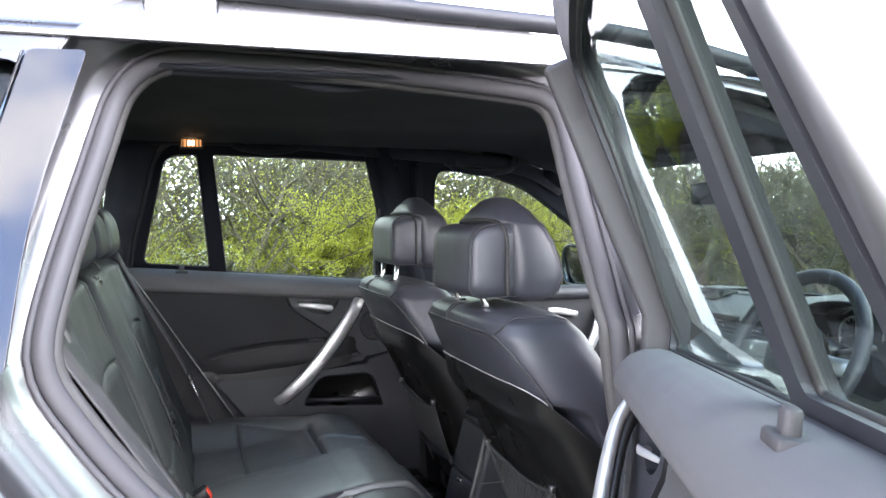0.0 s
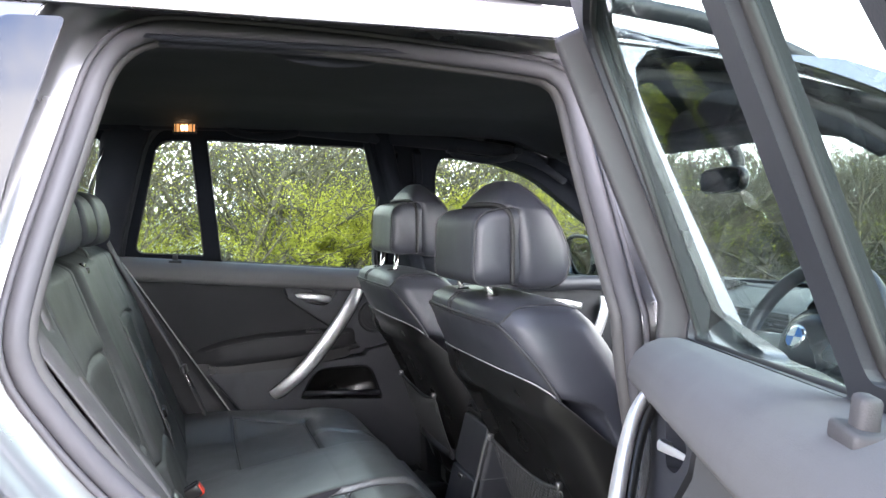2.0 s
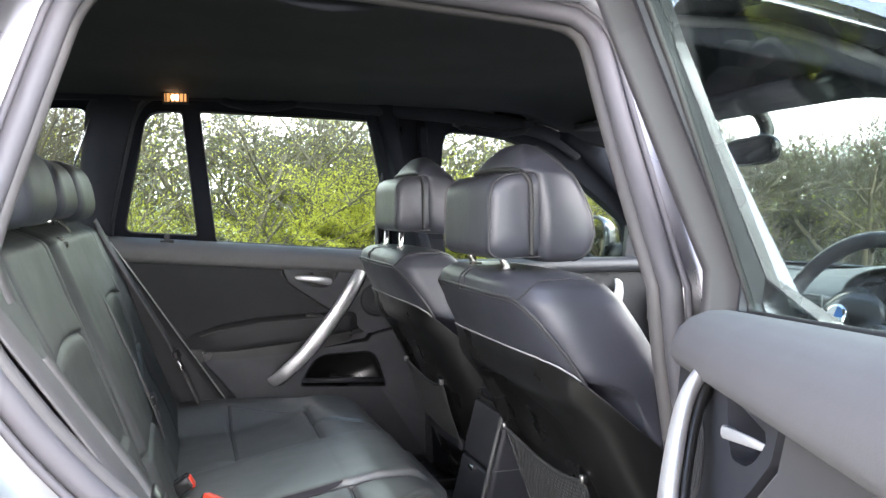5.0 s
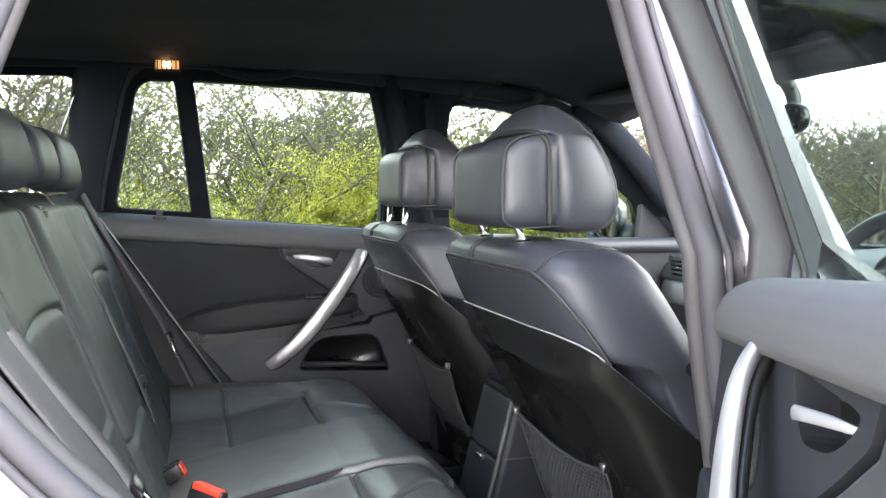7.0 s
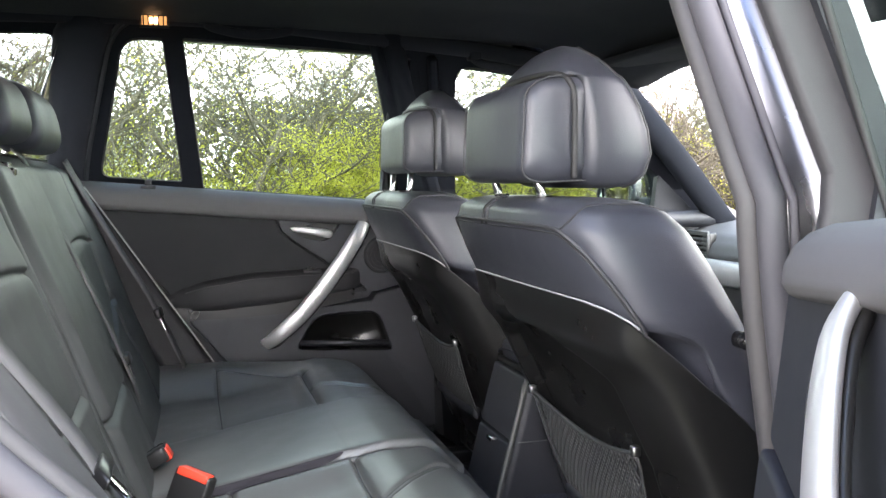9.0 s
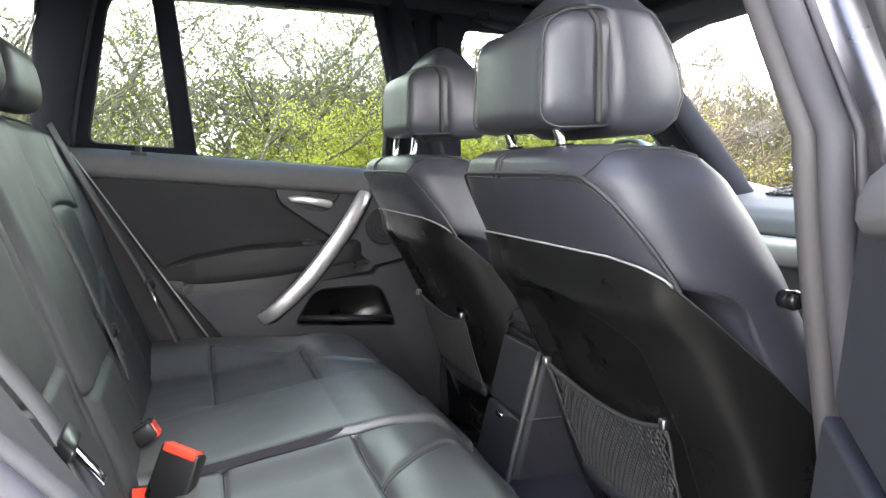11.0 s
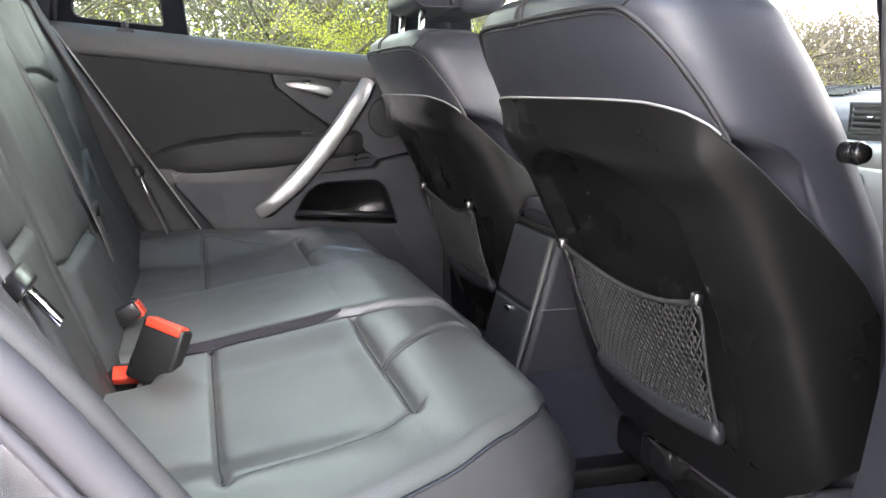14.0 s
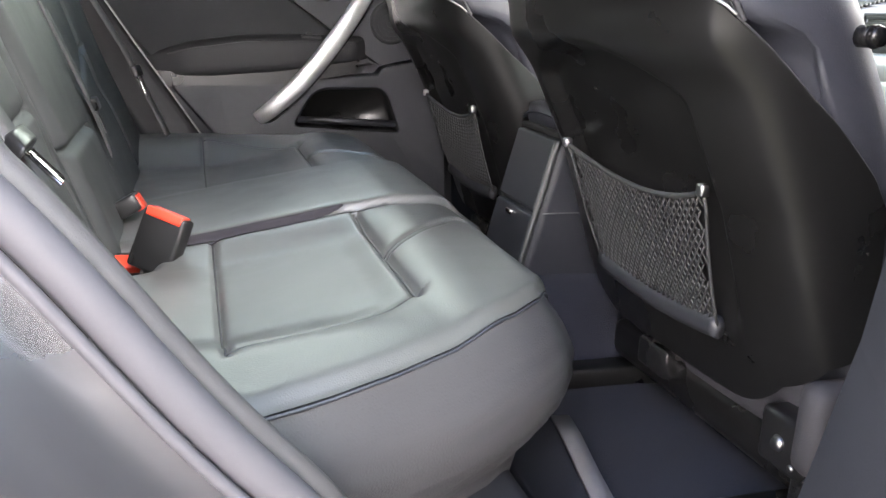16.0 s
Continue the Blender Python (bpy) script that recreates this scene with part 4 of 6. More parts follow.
def front_seat(cy, lift, label, hx=0.0):
    S = thing("front_seat", (0.2, cy, 0.43), label, "car seat", "front seats")
    # leather backrest
    nz, na = 46, 72
    zz = [0.600 + 0.538 * (1 - (1 - k / (nz - 1)) ** 1.6) for k in range(nz)]
    def skin(a, z):
        under = abs(a) < 96 and shell_foot(a) < z < shell_top(a) - 0.006
        return seat_point(cy, a, z, -0.010 if under else 0.0)
    V = [skin(-180 + 360 * j / na, z) for z in zz for j in range(na)]
    for v in V:
        back_of = sstep(float(np.interp(v.z, SZ, SR)) + 0.09, float(np.interp(v.z, SZ, SR)) + 0.055, v.x)
        v.x += 0.045 * back_of * sstep(0.995, 0.970, v.z)
    F = [(i * na + j, i * na + (j + 1) % na, (i + 1) * na + (j + 1) % na, (i + 1) * na + j) for i in range(nz - 1) for j in range(na)]
    F += [tuple(range((nz - 1) * na, nz * na))]
    back = part("backrest", (V, F), LEATHER, S, "black leather backrest")
    # double welt that arches over the back and runs down both corners
    def arch_seam(drop, grow):
        A = spline([(-67, 0.986, 0), (-63, 1.030, 0), (-55, 1.070, 0), (-42, 1.098, 0), (-30, 1.104, 0), (0, 1.105, 0), (30, 1.104, 0), (42, 1.098, 0), (55, 1.070, 0), (63, 1.030, 0), (67, 0.986, 0)], 100)
        return [seat_point(cy, p[0] * (1 - drop * 0.6), p[1] - drop * 0.1, grow) for p in A]
    part("welt_seam", tube(arch_seam(0, 0.0014), 0.0028, 6), STITCH, back, "raised welt seam")
    part("top_stitch", tube(arch_seam(0.06, 0.0006), 0.0011, 5), STITCH, back)
    for d in (0.022, 0.040):
        part("panel_seam", tube([seat_point(cy + d, 0, z, 0.0012) for z in np.linspace(1.098, 1.137, 10)], 0.0014, 5), STITCH, back)
    for sg in (1, -1):
        part("corner_seam", tube([seat_point(cy, sg * p[0], p[1], 0.0012) for p in spline([(38, 1.100, 0), (50, 1.112, 0), (64, 1.125, 0), (80, 1.131, 0), (105, 1.131, 0), (125, 1.124, 0)], 30)], 0.0014, 5), STITCH, back)
    # hard back shell, dished where the net hangs
    amax, ns = 97, 78
    def sh(u, v):
        a = -amax + 2 * amax * u
        zt, zb = shell_top(a), shell_foot(a)
        z = zb + (zt - zb) * v
        p = seat_point(cy, a, z, 0.0035)
        yl = p[1] - cy
        face = sstep(75, 52, abs(a))
        p.x -= 0.013 * face * math.exp(-((z - 0.962) / 0.030) ** 2)
        top = 0.957 - 1.5 * yl * yl
        p.x += 0.020 * face * sstep(0.182, 0.150, abs(yl)) * sstep(top + 0.006, top - 0.006, z) * sstep(0.64, 0.70, z)
        return p
    shell = part("back_shell", grid(sh, 2 * ns + 61, 130), SHELL, S, "black plastic seat back shell with a recessed panel")
    part("shell_piping", tube([seat_point(cy, a, shell_top(a) + 0.002, 0.003) for a in np.linspace(-64, 64, 100)], 0.0014, 6), PIPING, shell, "thin pale piping")
    for sg in (1, -1):
        part("shell_edge", tube([seat_point(cy, sg * a, shell_top(a) + 0.001, 0.002) for a in np.linspace(64, 96, 60)], 0.0014, 5), STITCH, shell)
    # lower flap and pocket lip; the rim's highlight is put into a lighter material
    y0, y1 = cy - 0.166, cy + 0.162
    lip = [Vector((float(np.interp(z, SZ, SR)) - 0.006, y, z)) for y, z in [(y0 + 0.025 + (y1 - y0 - 0.045) * k / 24, 0.657 - 0.012 * math.sin(math.pi * k / 24)) for k in range(25)]]
    part("pocket_lip", tube(lip, 0.014, 10, False, 0.6, (0, 0, 1)), CONSOLE, shell, "smooth pocket rim")
    # elastic net: two families of strands under a sagging band
    def net_xyz(u, v):
        y = y0 + 0.028 * (1 - v) * (1 - u) - 0.020 * (1 - v) * u + (y1 - y0) * u
        zt = 0.819 - 0.030 * math.sin(math.pi * u) ** 0.8 * (1 - 0.25 * u)
        z = 0.652 + (zt - 0.652) * v
        return Vector((float(np.interp(z, SZ, SR)) - 0.006 - 0.004 * math.sin(math.pi * v), y, z))
    strands = []
    N = 26
    for fam in (1, -1):
        for k in range(-12, N + 12):
            pts = []
            for q in range(9):
                v = q / 8
                u = k / N + fam * v * 0.40
                if -0.001 <= u <= 1.001:
                    pts.append(net_xyz(u, v) + Vector((0.0006 * fam, 0, 0)))
            if len(pts) > 1:
                strands.append(tube(pts, 0.0013, 4))
    net = part("pocket_net", join(*strands), NETTING, shell, "dark elastic mesh pocket")
    part("net_band", join(tube([net_xyz(u, 1) for u in np.linspace(0, 1, 30)], 0.0035, 6), tube([net_xyz(0, v) for v in np.linspace(0, 1, 8)], 0.0022, 5), tube([net_xyz(1, v) for v in np.linspace(0, 1, 8)], 0.0022, 5)), NETTING, net)
    for u in (0, 1):
        p = net_xyz(u, 1)
        part("net_clip", rbox((p.x - 0.006, p.y - 0.006, p.z - 0.006), (p.x + 0.006, p.y + 0.006, p.z + 0.008), 0.003), STEEL, net, "small metal net clip")
    # headrest
    hz = lift
    for d in (-0.078, 0.078):
        part("headrest_post", tube([(-0.098, cy + d, 1.118), (hx * 0.5 - 0.106, cy + d, 1.145), (hx - 0.122, cy + d, 1.185 + hz)], 0.0062, 12), CHROME, S, "chrome headrest post")
        part("post_collar", disc((-0.099, cy + d, 1.128), (-0.1, 0, 1), 0.014, 0.012, 20, 0.011), SHELL, S)
    pad = rounded([(hx - 0.150, 1.166, .016), (hx - 0.147, 1.270, .022), (hx - 0.124, 1.288, .02), (hx - 0.060, 1.295, .01), (hx - 0.050, 1.294, .01), (hx - 0.050, 1.160, .01), (hx - 0.130, 1.156, .02)], .02)
    pad = resample(pad, 60)
    def pillow(P, w, r, z0, bulge, name, label, taper=0.0, steps=14):
        """A cushion from a side outline, with rounded flanks."""
        n = len(P)
        cx, cz = sum(p[0] for p in P) / n, sum(p[1] for p in P) / n
        V, F = [], []
        for i in range(2 * steps + 1):
            s = -1 + i / steps
            e = math.sqrt(max(0.0, 1 - ((abs(s) - (1 - r / w)) / (r / w)) ** 2)) if abs(s) > 1 - r / w else 1.0
            e = 1 - (1 - e) * r / 0.055
            b = 1 + bulge * (1 - s * s)
            for p in P:
                V.append(Vector((cx + (p[0] - cx) * e * b, cy + s * w * (1 - taper * max(0, (p[1] - cz)) * 4), cz + (p[1] - cz) * e * b + z0)))
        for i in range(2 * steps):
            for k in range(n):
                F.append((i * n + k, i * n + (k + 1) % n, (i + 1) * n + (k + 1) % n, (i + 1) * n + k))
        F += [tuple(range(n))[::-1], tuple(range(2 * steps * n, (2 * steps + 1) * n))]
        return V, F
    hr = part("headrest_pad", pillow(pad, 0.118, 0.016, hz, 0.012, "", ""), LEATHER, S, "black leather headrest rear pad")
    for sg in (1, -1):
        part("headrest_seam", tube([Vector((p[0], cy + sg * 0.1135, p[1] + hz)) for p in offset(pad, -0.0008)], 0.0012, 6, True), STITCH, hr)
    # tall front cushion that wraps over the rear pad, as stacked rings (height, rear, front, half width)
    rings = [(1.150, -0.048, -0.012, 0.096), (1.152, -0.060, 0.004, 0.110), (1.158, -0.070, 0.018, 0.121), (1.170, -0.075, 0.030, 0.128), (1.195, -0.076, 0.037, 0.131), (1.225, -0.076, 0.031, 0.131),
             (1.255, -0.077, 0.019, 0.128), (1.278, -0.078, 0.006, 0.123), (1.288, -0.080, -0.001, 0.120), (1.291, -0.088, -0.003, 0.118), (1.293, -0.097, -0.005, 0.116), (1.298, -0.099, -0.009, 0.110),
             (1.307, -0.095, -0.015, 0.101), (1.318, -0.087, -0.024, 0.087), (1.328, -0.078, -0.034, 0.069), (1.336, -0.070, -0.042, 0.054), (1.3405, -0.063, -0.049, 0.034)]
    nk = 56
    def on_ring(q, w):
        z, xr, xf, hw = q
        cx, dx = (xr + xf) / 2, (xf - xr) / 2
        ca, sa = math.cos(w), math.sin(w)
        return Vector((hx + cx - dx * math.copysign(abs(ca) ** 0.38, ca), cy + hw * math.copysign(abs(sa) ** 0.42, sa), z + hz))
    V = [on_ring(q, 2 * math.pi * k / nk) for q in rings for k in range(nk)]
    F = [(i * nk + k, i * nk + (k + 1) % nk, (i + 1) * nk + (k + 1) % nk, (i + 1) * nk + k) for i in range(len(rings) - 1) for k in range(nk)]
    F += [tuple(range(nk))[::-1], tuple(range((len(rings) - 1) * nk, len(rings) * nk))]
    hf = part("headrest_shell", (V, F), LEATHER, S, "black leather headrest front cushion")
    # dark tube laid along the joint, standing for the shadow in the gap
    gap = [(-0.080, 0.119, 1.162), (-0.080, 0.119, 1.200), (-0.081, 0.118, 1.262), (-0.086, 0.113, 1.284), (-0.095, 0.098, 1.2935), (-0.100, 0.060, 1.297), (-0.1015, 0.0, 1.298)]
    gap = gap + [(x, -y, z) for x, y, z in gap[-2::-1]]
    part("headrest_gap_shade", tube([(hx + p[0], cy + p[1], p[2] + hz) for p in spline(gap, 70)], 0.0042, 7), BLACK_RUBBER, hf)
    for sg in (1, -1):
        part("headrest_welt", tube([on_ring(q, sg * radians(126)) for q in rings[1:-1]], 0.0026, 6), STITCH, hf)
    # seat cushion with side bolsters
    def cush(u, v):
        y = 2 * v - 1
        x = 0.14 + 0.52 * u
        z = 0.665 + 0.05 * u + 0.045 * sstep(0.62, 0.86, abs(y)) - 0.05 * sstep(0.86, 1.0, abs(y)) - 0.07 * sstep(0.90, 1.0, u) ** 2
        return x, cy + 0.262 * y, z
    part("seat_cushion", join(grid(cush, 30, 33), rbox((0.15, cy - 0.255, 0.52), (0.64, cy + 0.255, 0.64), 0.03)), LEATHER, S, "black leather seat cushion", solid=0.003)
    # plastic side skirt, hinge brackets, rails
    for sg in (1, -1):
        ys = cy + sg * 0.262
        part("side_skirt", rbox((0.075 if sg < 0 else 0.24, ys - 0.020, 0.535), (0.60, ys + 0.020, 0.640), 0.018, 3), PLASTIC_SOFT, S, "dark plastic seat side cover")
        part("seat_rail", rbox((0.03, cy + sg * 0.20 - 0.022, 0.43), (0.62, cy + sg * 0.20 + 0.022, 0.465), 0.005), SHELL, S)
        yb = cy + sg * 0.222
        if sg > 0:
            continue
        hb = part("hinge_bracket", join(rbox((0.085, yb - 0.035, 0.520), (0.135, yb + 0.035, 0.585), 0.008), rbox((0.09, yb - 0.012 + 0.03 * sg, 0.455), (0.125, yb + 0.012 + 0.03 * sg, 0.53), 0.005)), SHELL_GLOSS, S, "black metal hinge bracket")
        part("hinge_bolt", disc((0.087, yb, 0.552), (-1, 0, 0), 0.011, 0.007, 14, 0.007), STEEL, hb)
        part("hinge_screw", disc((0.087, yb - 0.024, 0.535), (-1, 0, 0), 0.004, 0.004, 8), STEEL, hb)
    part("track_bracket", rbox((0.100, cy + 0.03, 0.510), (0.145, cy + 0.105, 0.552), 0.006), SHELL_GLOSS, S, "black seat adjuster bracket")
    part("seat_frame", rbox((0.13, cy - 0.235, 0.47), (0.60, cy + 0.235, 0.53), 0.015), SHELL, S)
    part("lower_felt", grid(lambda u, v: (0.100 + 0.045 * u, cy + 0.245 * (2 * v - 1), 0.600 + 0.03 * (2 * v - 1) ** 2 - 0.085 * u), 6, 17), FELT, S, "worn dark felt under the backrest", solid=0.006)
    part("recline_knob", join(tube([(0.060, cy - 0.268, 0.978), (0.062, cy - 0.285, 0.978)], 0.010, 12), disc((0.062, cy - 0.283, 0.978), (0, -1, 0), 0.011, 0.008, 16, 0.008)), SHELL_GLOSS, S, "small black backrest release knob")
    return S


front_seat(-0.345, 0.0, "black leather driver's seat with hard back shell and net pocket", 0.002)
front_seat(0.397, 0.022, "black leather passenger seat with hard back shell and net pocket", 0.040)


# ------------------------------------------------------------------ rear bench
BENCH_Y = 0.01


def bench_edge(x):
    """Half width of the cushion's top, in front drawn in by the rounded corner."""
    return float(np.interp(x, [-0.70, -0.50, -0.41, -0.36, -0.30, -0.23, -0.19, -0.150, -0.125, -0.112], [0.715, 0.712, 0.676, 0.652, 0.618, 0.574, 0.538, 0.47, 0.40, 0.33]))


def groove(d, w=0.005):
    """A stitched seam: a narrow cut with the padding drawn in on both sides."""
    return 0.75 * math.exp(-(d / w) ** 2) + 0.22 * math.exp(-(d / (3.0 * w)) ** 2)


def bench_top(x, y):
    h = abs(y - BENCH_Y)
    z = 0.722
    # centre hump, front roll, seat hollows
    z += 0.010 * sstep(0.158, 0.142, h)
    hollow = sstep(0.150, 0.24, h) * sstep(0.60, 0.46, h) * sstep(-0.60, -0.45, x) * sstep(-0.27, -0.34, x)
    z -= 0.018 * hollow
    z += 0.010 * sstep(-0.31, -0.24, x)
    fx = -0.112 - 0.02 * sstep(0.1, 0.6, h) if h < 0.33 else -0.11
    z -= 0.055 * sstep(-0.21, -0.112, x) ** 2
    z -= 0.006 * sstep(0.50, 0.70, h)
    z += (0.19 - 0.16 * sstep(0.46, 0.62, h)) * min(0.0, x + 0.31)
    z -= 0.055 * math.exp(-((y + 0.165) / 0.045) ** 4 - ((x + 0.61) / 0.045) ** 4)
    # seams
    z -= 0.010 * groove(h - 0.150, 0.0045) * sstep(-0.64, -0.60, x)
    if h > 0.15:
        z -= 0.010 * groove(x + 0.300, 0.0038) * sstep(0.51, 0.48, h)
        z -= 0.007 * groove(x + 0.488, 0.0040) * sstep(0.62, 0.59, h)
        z -= 0.0035 * groove(h - 0.478 - 0.58 * (-0.287 - x), 0.0045) * sstep(-0.495, -0.48, x) * sstep(-0.28, -0.295, x)
        c = h - 0.338 + 0.090 * sstep(-0.32, -0.17, x)
        z -= 0.006 * groove(c, 0.004) * sstep(-0.31, -0.295, x) * sstep(-0.13, -0.17, x)
        z -= 0.004 * groove(c - 0.013, 0.003) * sstep(-0.31, -0.295, x) * sstep(-0.13, -0.17, x)
    z += 0.0007 * noise.noise((x * 22, y * 22, 0)) + 0.0014 * noise.noise((x * 8, y * 8, 4))
    return z


def bench():
    B = thing("rear_bench", (-0.40, BENCH_Y, 0.45), "black leather rear bench, worn and creased, with three places", "car seat")
    nx, ny = 200, 360
    X = [-0.70 + 0.588 * (k / (nx - 1)) for k in range(nx)]
    V, F = [], []
    for x in X:
        e = bench_edge(x)
        for j in range(ny):
            y = BENCH_Y + e * (2 * j / (ny - 1) - 1)
            h = abs(2 * j / (ny - 1) - 1)
            z = bench_top(x, y) - 0.010 * sstep(0.955, 1.0, h) ** 2
            V.append((x, y, z))
    for i in range(nx - 1):
        for j in range(ny - 1):
            F.append((i * ny + j, (i + 1) * ny + j, (i + 1) * ny + j + 1, i * ny + j + 1))
    # outline of the top, and the apron that falls from it
    rim = [i * ny for i in range(nx)] + [(nx - 1) * ny + j for j in range(1, ny)] + [i * ny + ny - 1 for i in range(nx - 2, -1, -1)]
    P = [Vector(V[k]) for k in rim]
    cush = part("cushion", (V, F), LEATHER_OLD_LIT, B, "creased black leather bench cushion")
    def apron(u, v):
        k = u * (len(P) - 1)
        i = min(int(k), len(P) - 2)
        p = P[i].lerp(P[i + 1], k - i)
        c = Vector((-0.45, BENCH_Y + max(-0.3, min(0.3, p.y - BENCH_Y)), 0))
        d = Vector((p.x - c.x if p.x > -0.45 else 0.0, p.y - c.y, 0))
        d = d.normalized() if d.length > 1e-4 else Vector((0, 0, 0))
        bul = (0.024 + 0.014 * sstep(-0.40, -0.2, p.x)) * math.sin(min(1, v * 1.25) * math.pi) - 0.02 * v * v
        z = p.z - 0.004 + (0.515 - p.z) * v
        q = p + d * bul
        wr = 0.0022 * noise.noise((q.x * 7 + 3 * v, q.y * 7, v * 14)) + 0.0013 * noise.noise((q.x * 5, q.y * 5, v * 46)) * sstep(0.0, 0.2, v)
        return q.x + d.x * wr, q.y + d.y * wr, z
    part("cushion_apron", grid(apron, 220, 40), LEATHER_SIDE, B, "wrinkled leather apron of the bench")
    Q = [p for p in P if -0.60 < p.x]
    part("cushion_piping", tube([p + Vector((0, 0, -0.003)) for p in Q[::3]], 0.0017, 6), LEATHER, cush, "dark piping round the cushion edge")
    # sewn seam lines in the grooves
    def sewn(pts):
        return tube([(x, y, bench_top(x, y) + 0.0006) for x, y in pts], 0.0013, 5)
    for sg in (1, -1):
        Y = lambda h: BENCH_Y + sg * h
        part("cushion_seam", join(sewn([(x, Y(0.150)) for x in np.linspace(-0.60, -0.14, 60)]),
                                  sewn([(-0.300, Y(h)) for h in np.linspace(0.152, 0.488, 50)]),
                                  sewn([(-0.488, Y(h)) for h in np.linspace(0.152, 0.595, 60)]),
                                  sewn([(x, Y(0.478 + 0.58 * (-0.287 - x))) for x in np.linspace(-0.488, -0.292, 40)]),
                                  sewn([(x, Y(0.338 - 0.090 * sstep(-0.32, -0.17, x))) for x in np.linspace(-0.298, -0.150, 30)]),
                                  sewn([(x, Y(0.351 - 0.090 * sstep(-0.32, -0.17, x))) for x in np.linspace(-0.298, -0.150, 30)])), STITCH, cush, "sewn seams")
    def band(u, v):
        x, y = -0.535 + 0.22 * u, BENCH_Y - 0.1445
        w = 0.017 * (1 - u) ** 0.7 + 0.0012
        y = y - w * v
        return x, y, bench_top(x, y) + 0.0016
    part("cushion_gusset", grid(band, 30, 6), GUSSET, cush, "dark matte fabric gusset beside the middle place", solid=0.0015)
    part("bench_base", rbox((-0.60, BENCH_Y - 0.64, 0.44), (-0.20, BENCH_Y + 0.64, 0.535), 0.02), PLASTIC, B)
    # backrest
    def back(u, v):
        y = BENCH_Y + 0.668 * (2 * u - 1)
        z = 0.635 + 0.572 * v
        h = abs(y - BENCH_Y)
        x = -0.628 - (z - 0.70) * 0.37
        d = 0.014 * sstep(0.47, 0.60, h) * sstep(1.16, 1.02, z)
        d += 0.012 * sstep(0.16, 0.12, h)
        hol = sstep(0.17, 0.25, h) * sstep(0.56, 0.46, h)
        d -= 0.006 * hol * sstep(0.78, 0.84, z) * sstep(1.03, 0.97, z)
        d += 0.004 * hol * sstep(0.84, 0.78, z)
        for g in (0.150, 0.185, 0.500):
            d -= 0.008 * groove(h - g - (0.04 * (z - 0.9) if g == 0.5 else 0), 0.004)
        if 0.185 < h < 0.52:
            z1 = z - 1.042 + 0.012 * ((h - 0.34) / 0.16) ** 2
            z2 = z - 0.845 - 0.03 * ((h - 0.30) / 0.16) ** 2
            d -= 0.009 * groove(z1, 0.004) - 0.004 * sstep(-0.004, 0.004, z1) * sstep(0.07, 0.0, z1)
            d -= 0.009 * groove(z2, 0.004) - 0.004 * sstep(0.004, -0.004, z2) * sstep(-0.07, 0.0, z2)
        if h < 0.15:
            d -= 0.014 * groove(z - 0.80, 0.005)
        d -= 0.045 * sstep(1.165, 1.207, z) ** 2
        d -= 0.03 * sstep(0.64, 0.668, h) ** 2
        d += 0.0018 * noise.noise((y * 14, z * 14, 1.3)) + 0.003 * noise.noise((y * 5, z * 5, 2.2))
        return x + d, y, z
    bk = part("backrest", grid(back, 300, 180), LEATHER_OLD_SHADED, B, "black leather rear backrest with seams")
    part("backrest_rear", grid(lambda u, v: (-0.745 - (0.66 + 0.5 * v - 0.70) * 0.30, BENCH_Y + 0.66 * (2 * u - 1), 0.60 + 0.605 * v), 6, 8), CARPET, B, solid=0.01)
    part("backrest_top", grid(lambda u, v: (-0.85 - 0.10 * v, BENCH_Y + 0.66 * (2 * u - 1), 1.204 - 0.012 * v * v), 40, 6), LEATHER_OLD_LIT, B, solid=0.004)
    # belt guide on top of the middle place
    part("belt_guide", join(rbox((-0.815, BENCH_Y - 0.075, 1.135), (-0.795, BENCH_Y - 0.035, 1.185), 0.004), rbox((-0.809, BENCH_Y - 0.067, 1.148), (-0.788, BENCH_Y - 0.043, 1.176), 0.003)), SHELL_GLOSS, B, "black plastic belt guide")
    # side panels between the backrest and the doors, their front edge bent over
    K = spline([(-0.815, 1.185, 0), (-0.774, 1.126, 0), (-0.690, 1.000, 0), (-0.616, 0.886, 0), (-0.560, 0.802, 0), (-0.522, 0.744, 0), (-0.486, 0.690, 0), (-0.462, 0.655, 0), (-0.442, 0.622, 0)], 60)
    for sg in (1, -1):
        yin = 0.700 if sg > 0 else 0.672
        prof = [(0.772, 0.0, 0.0), (0.745, 0.002, 0.002), (yin + 0.018, 0.001, 0.001), (yin + 0.006, -0.003, -0.002), (yin, -0.010, -0.006), (yin - 0.004, -0.022, -0.014), (yin - 0.012, -0.085, -0.055)]
        if sg < 0:
            prof = [(0.766, 0.000, 0.000), (0.755, 0.002, 0.001), (0.730, 0.001, 0.001), (yin, -0.003, -0.002), (yin - 0.020, -0.010, -0.007), (yin - 0.035, -0.020, -0.014), (yin - 0.042, -0.050, -0.032), (yin - 0.046, -0.090, -0.060)]
        def side(u, v):
            k = u * 59
            i = min(int(k), 58)
            p = K[i].lerp(K[i + 1], k - i)
            q = v * (len(prof) - 1)
            n = min(int(q), len(prof) - 2)
            t = q - n
            a = [prof[n][c] * (1 - t) + prof[n + 1][c] * t for c in range(3)]
            return p[0] + a[1], CY + sg * a[0], p[1] + a[2]
        # one panel in two colours: paler on the daylit side, dark in the shade
        panel_ = part("side_panel", grid(side, 90, 25), NEAR_TRIM_LIT if sg < 0 else ARM_LEATHER, B, "dark grained side panel beside the backrest", solid=0.003)
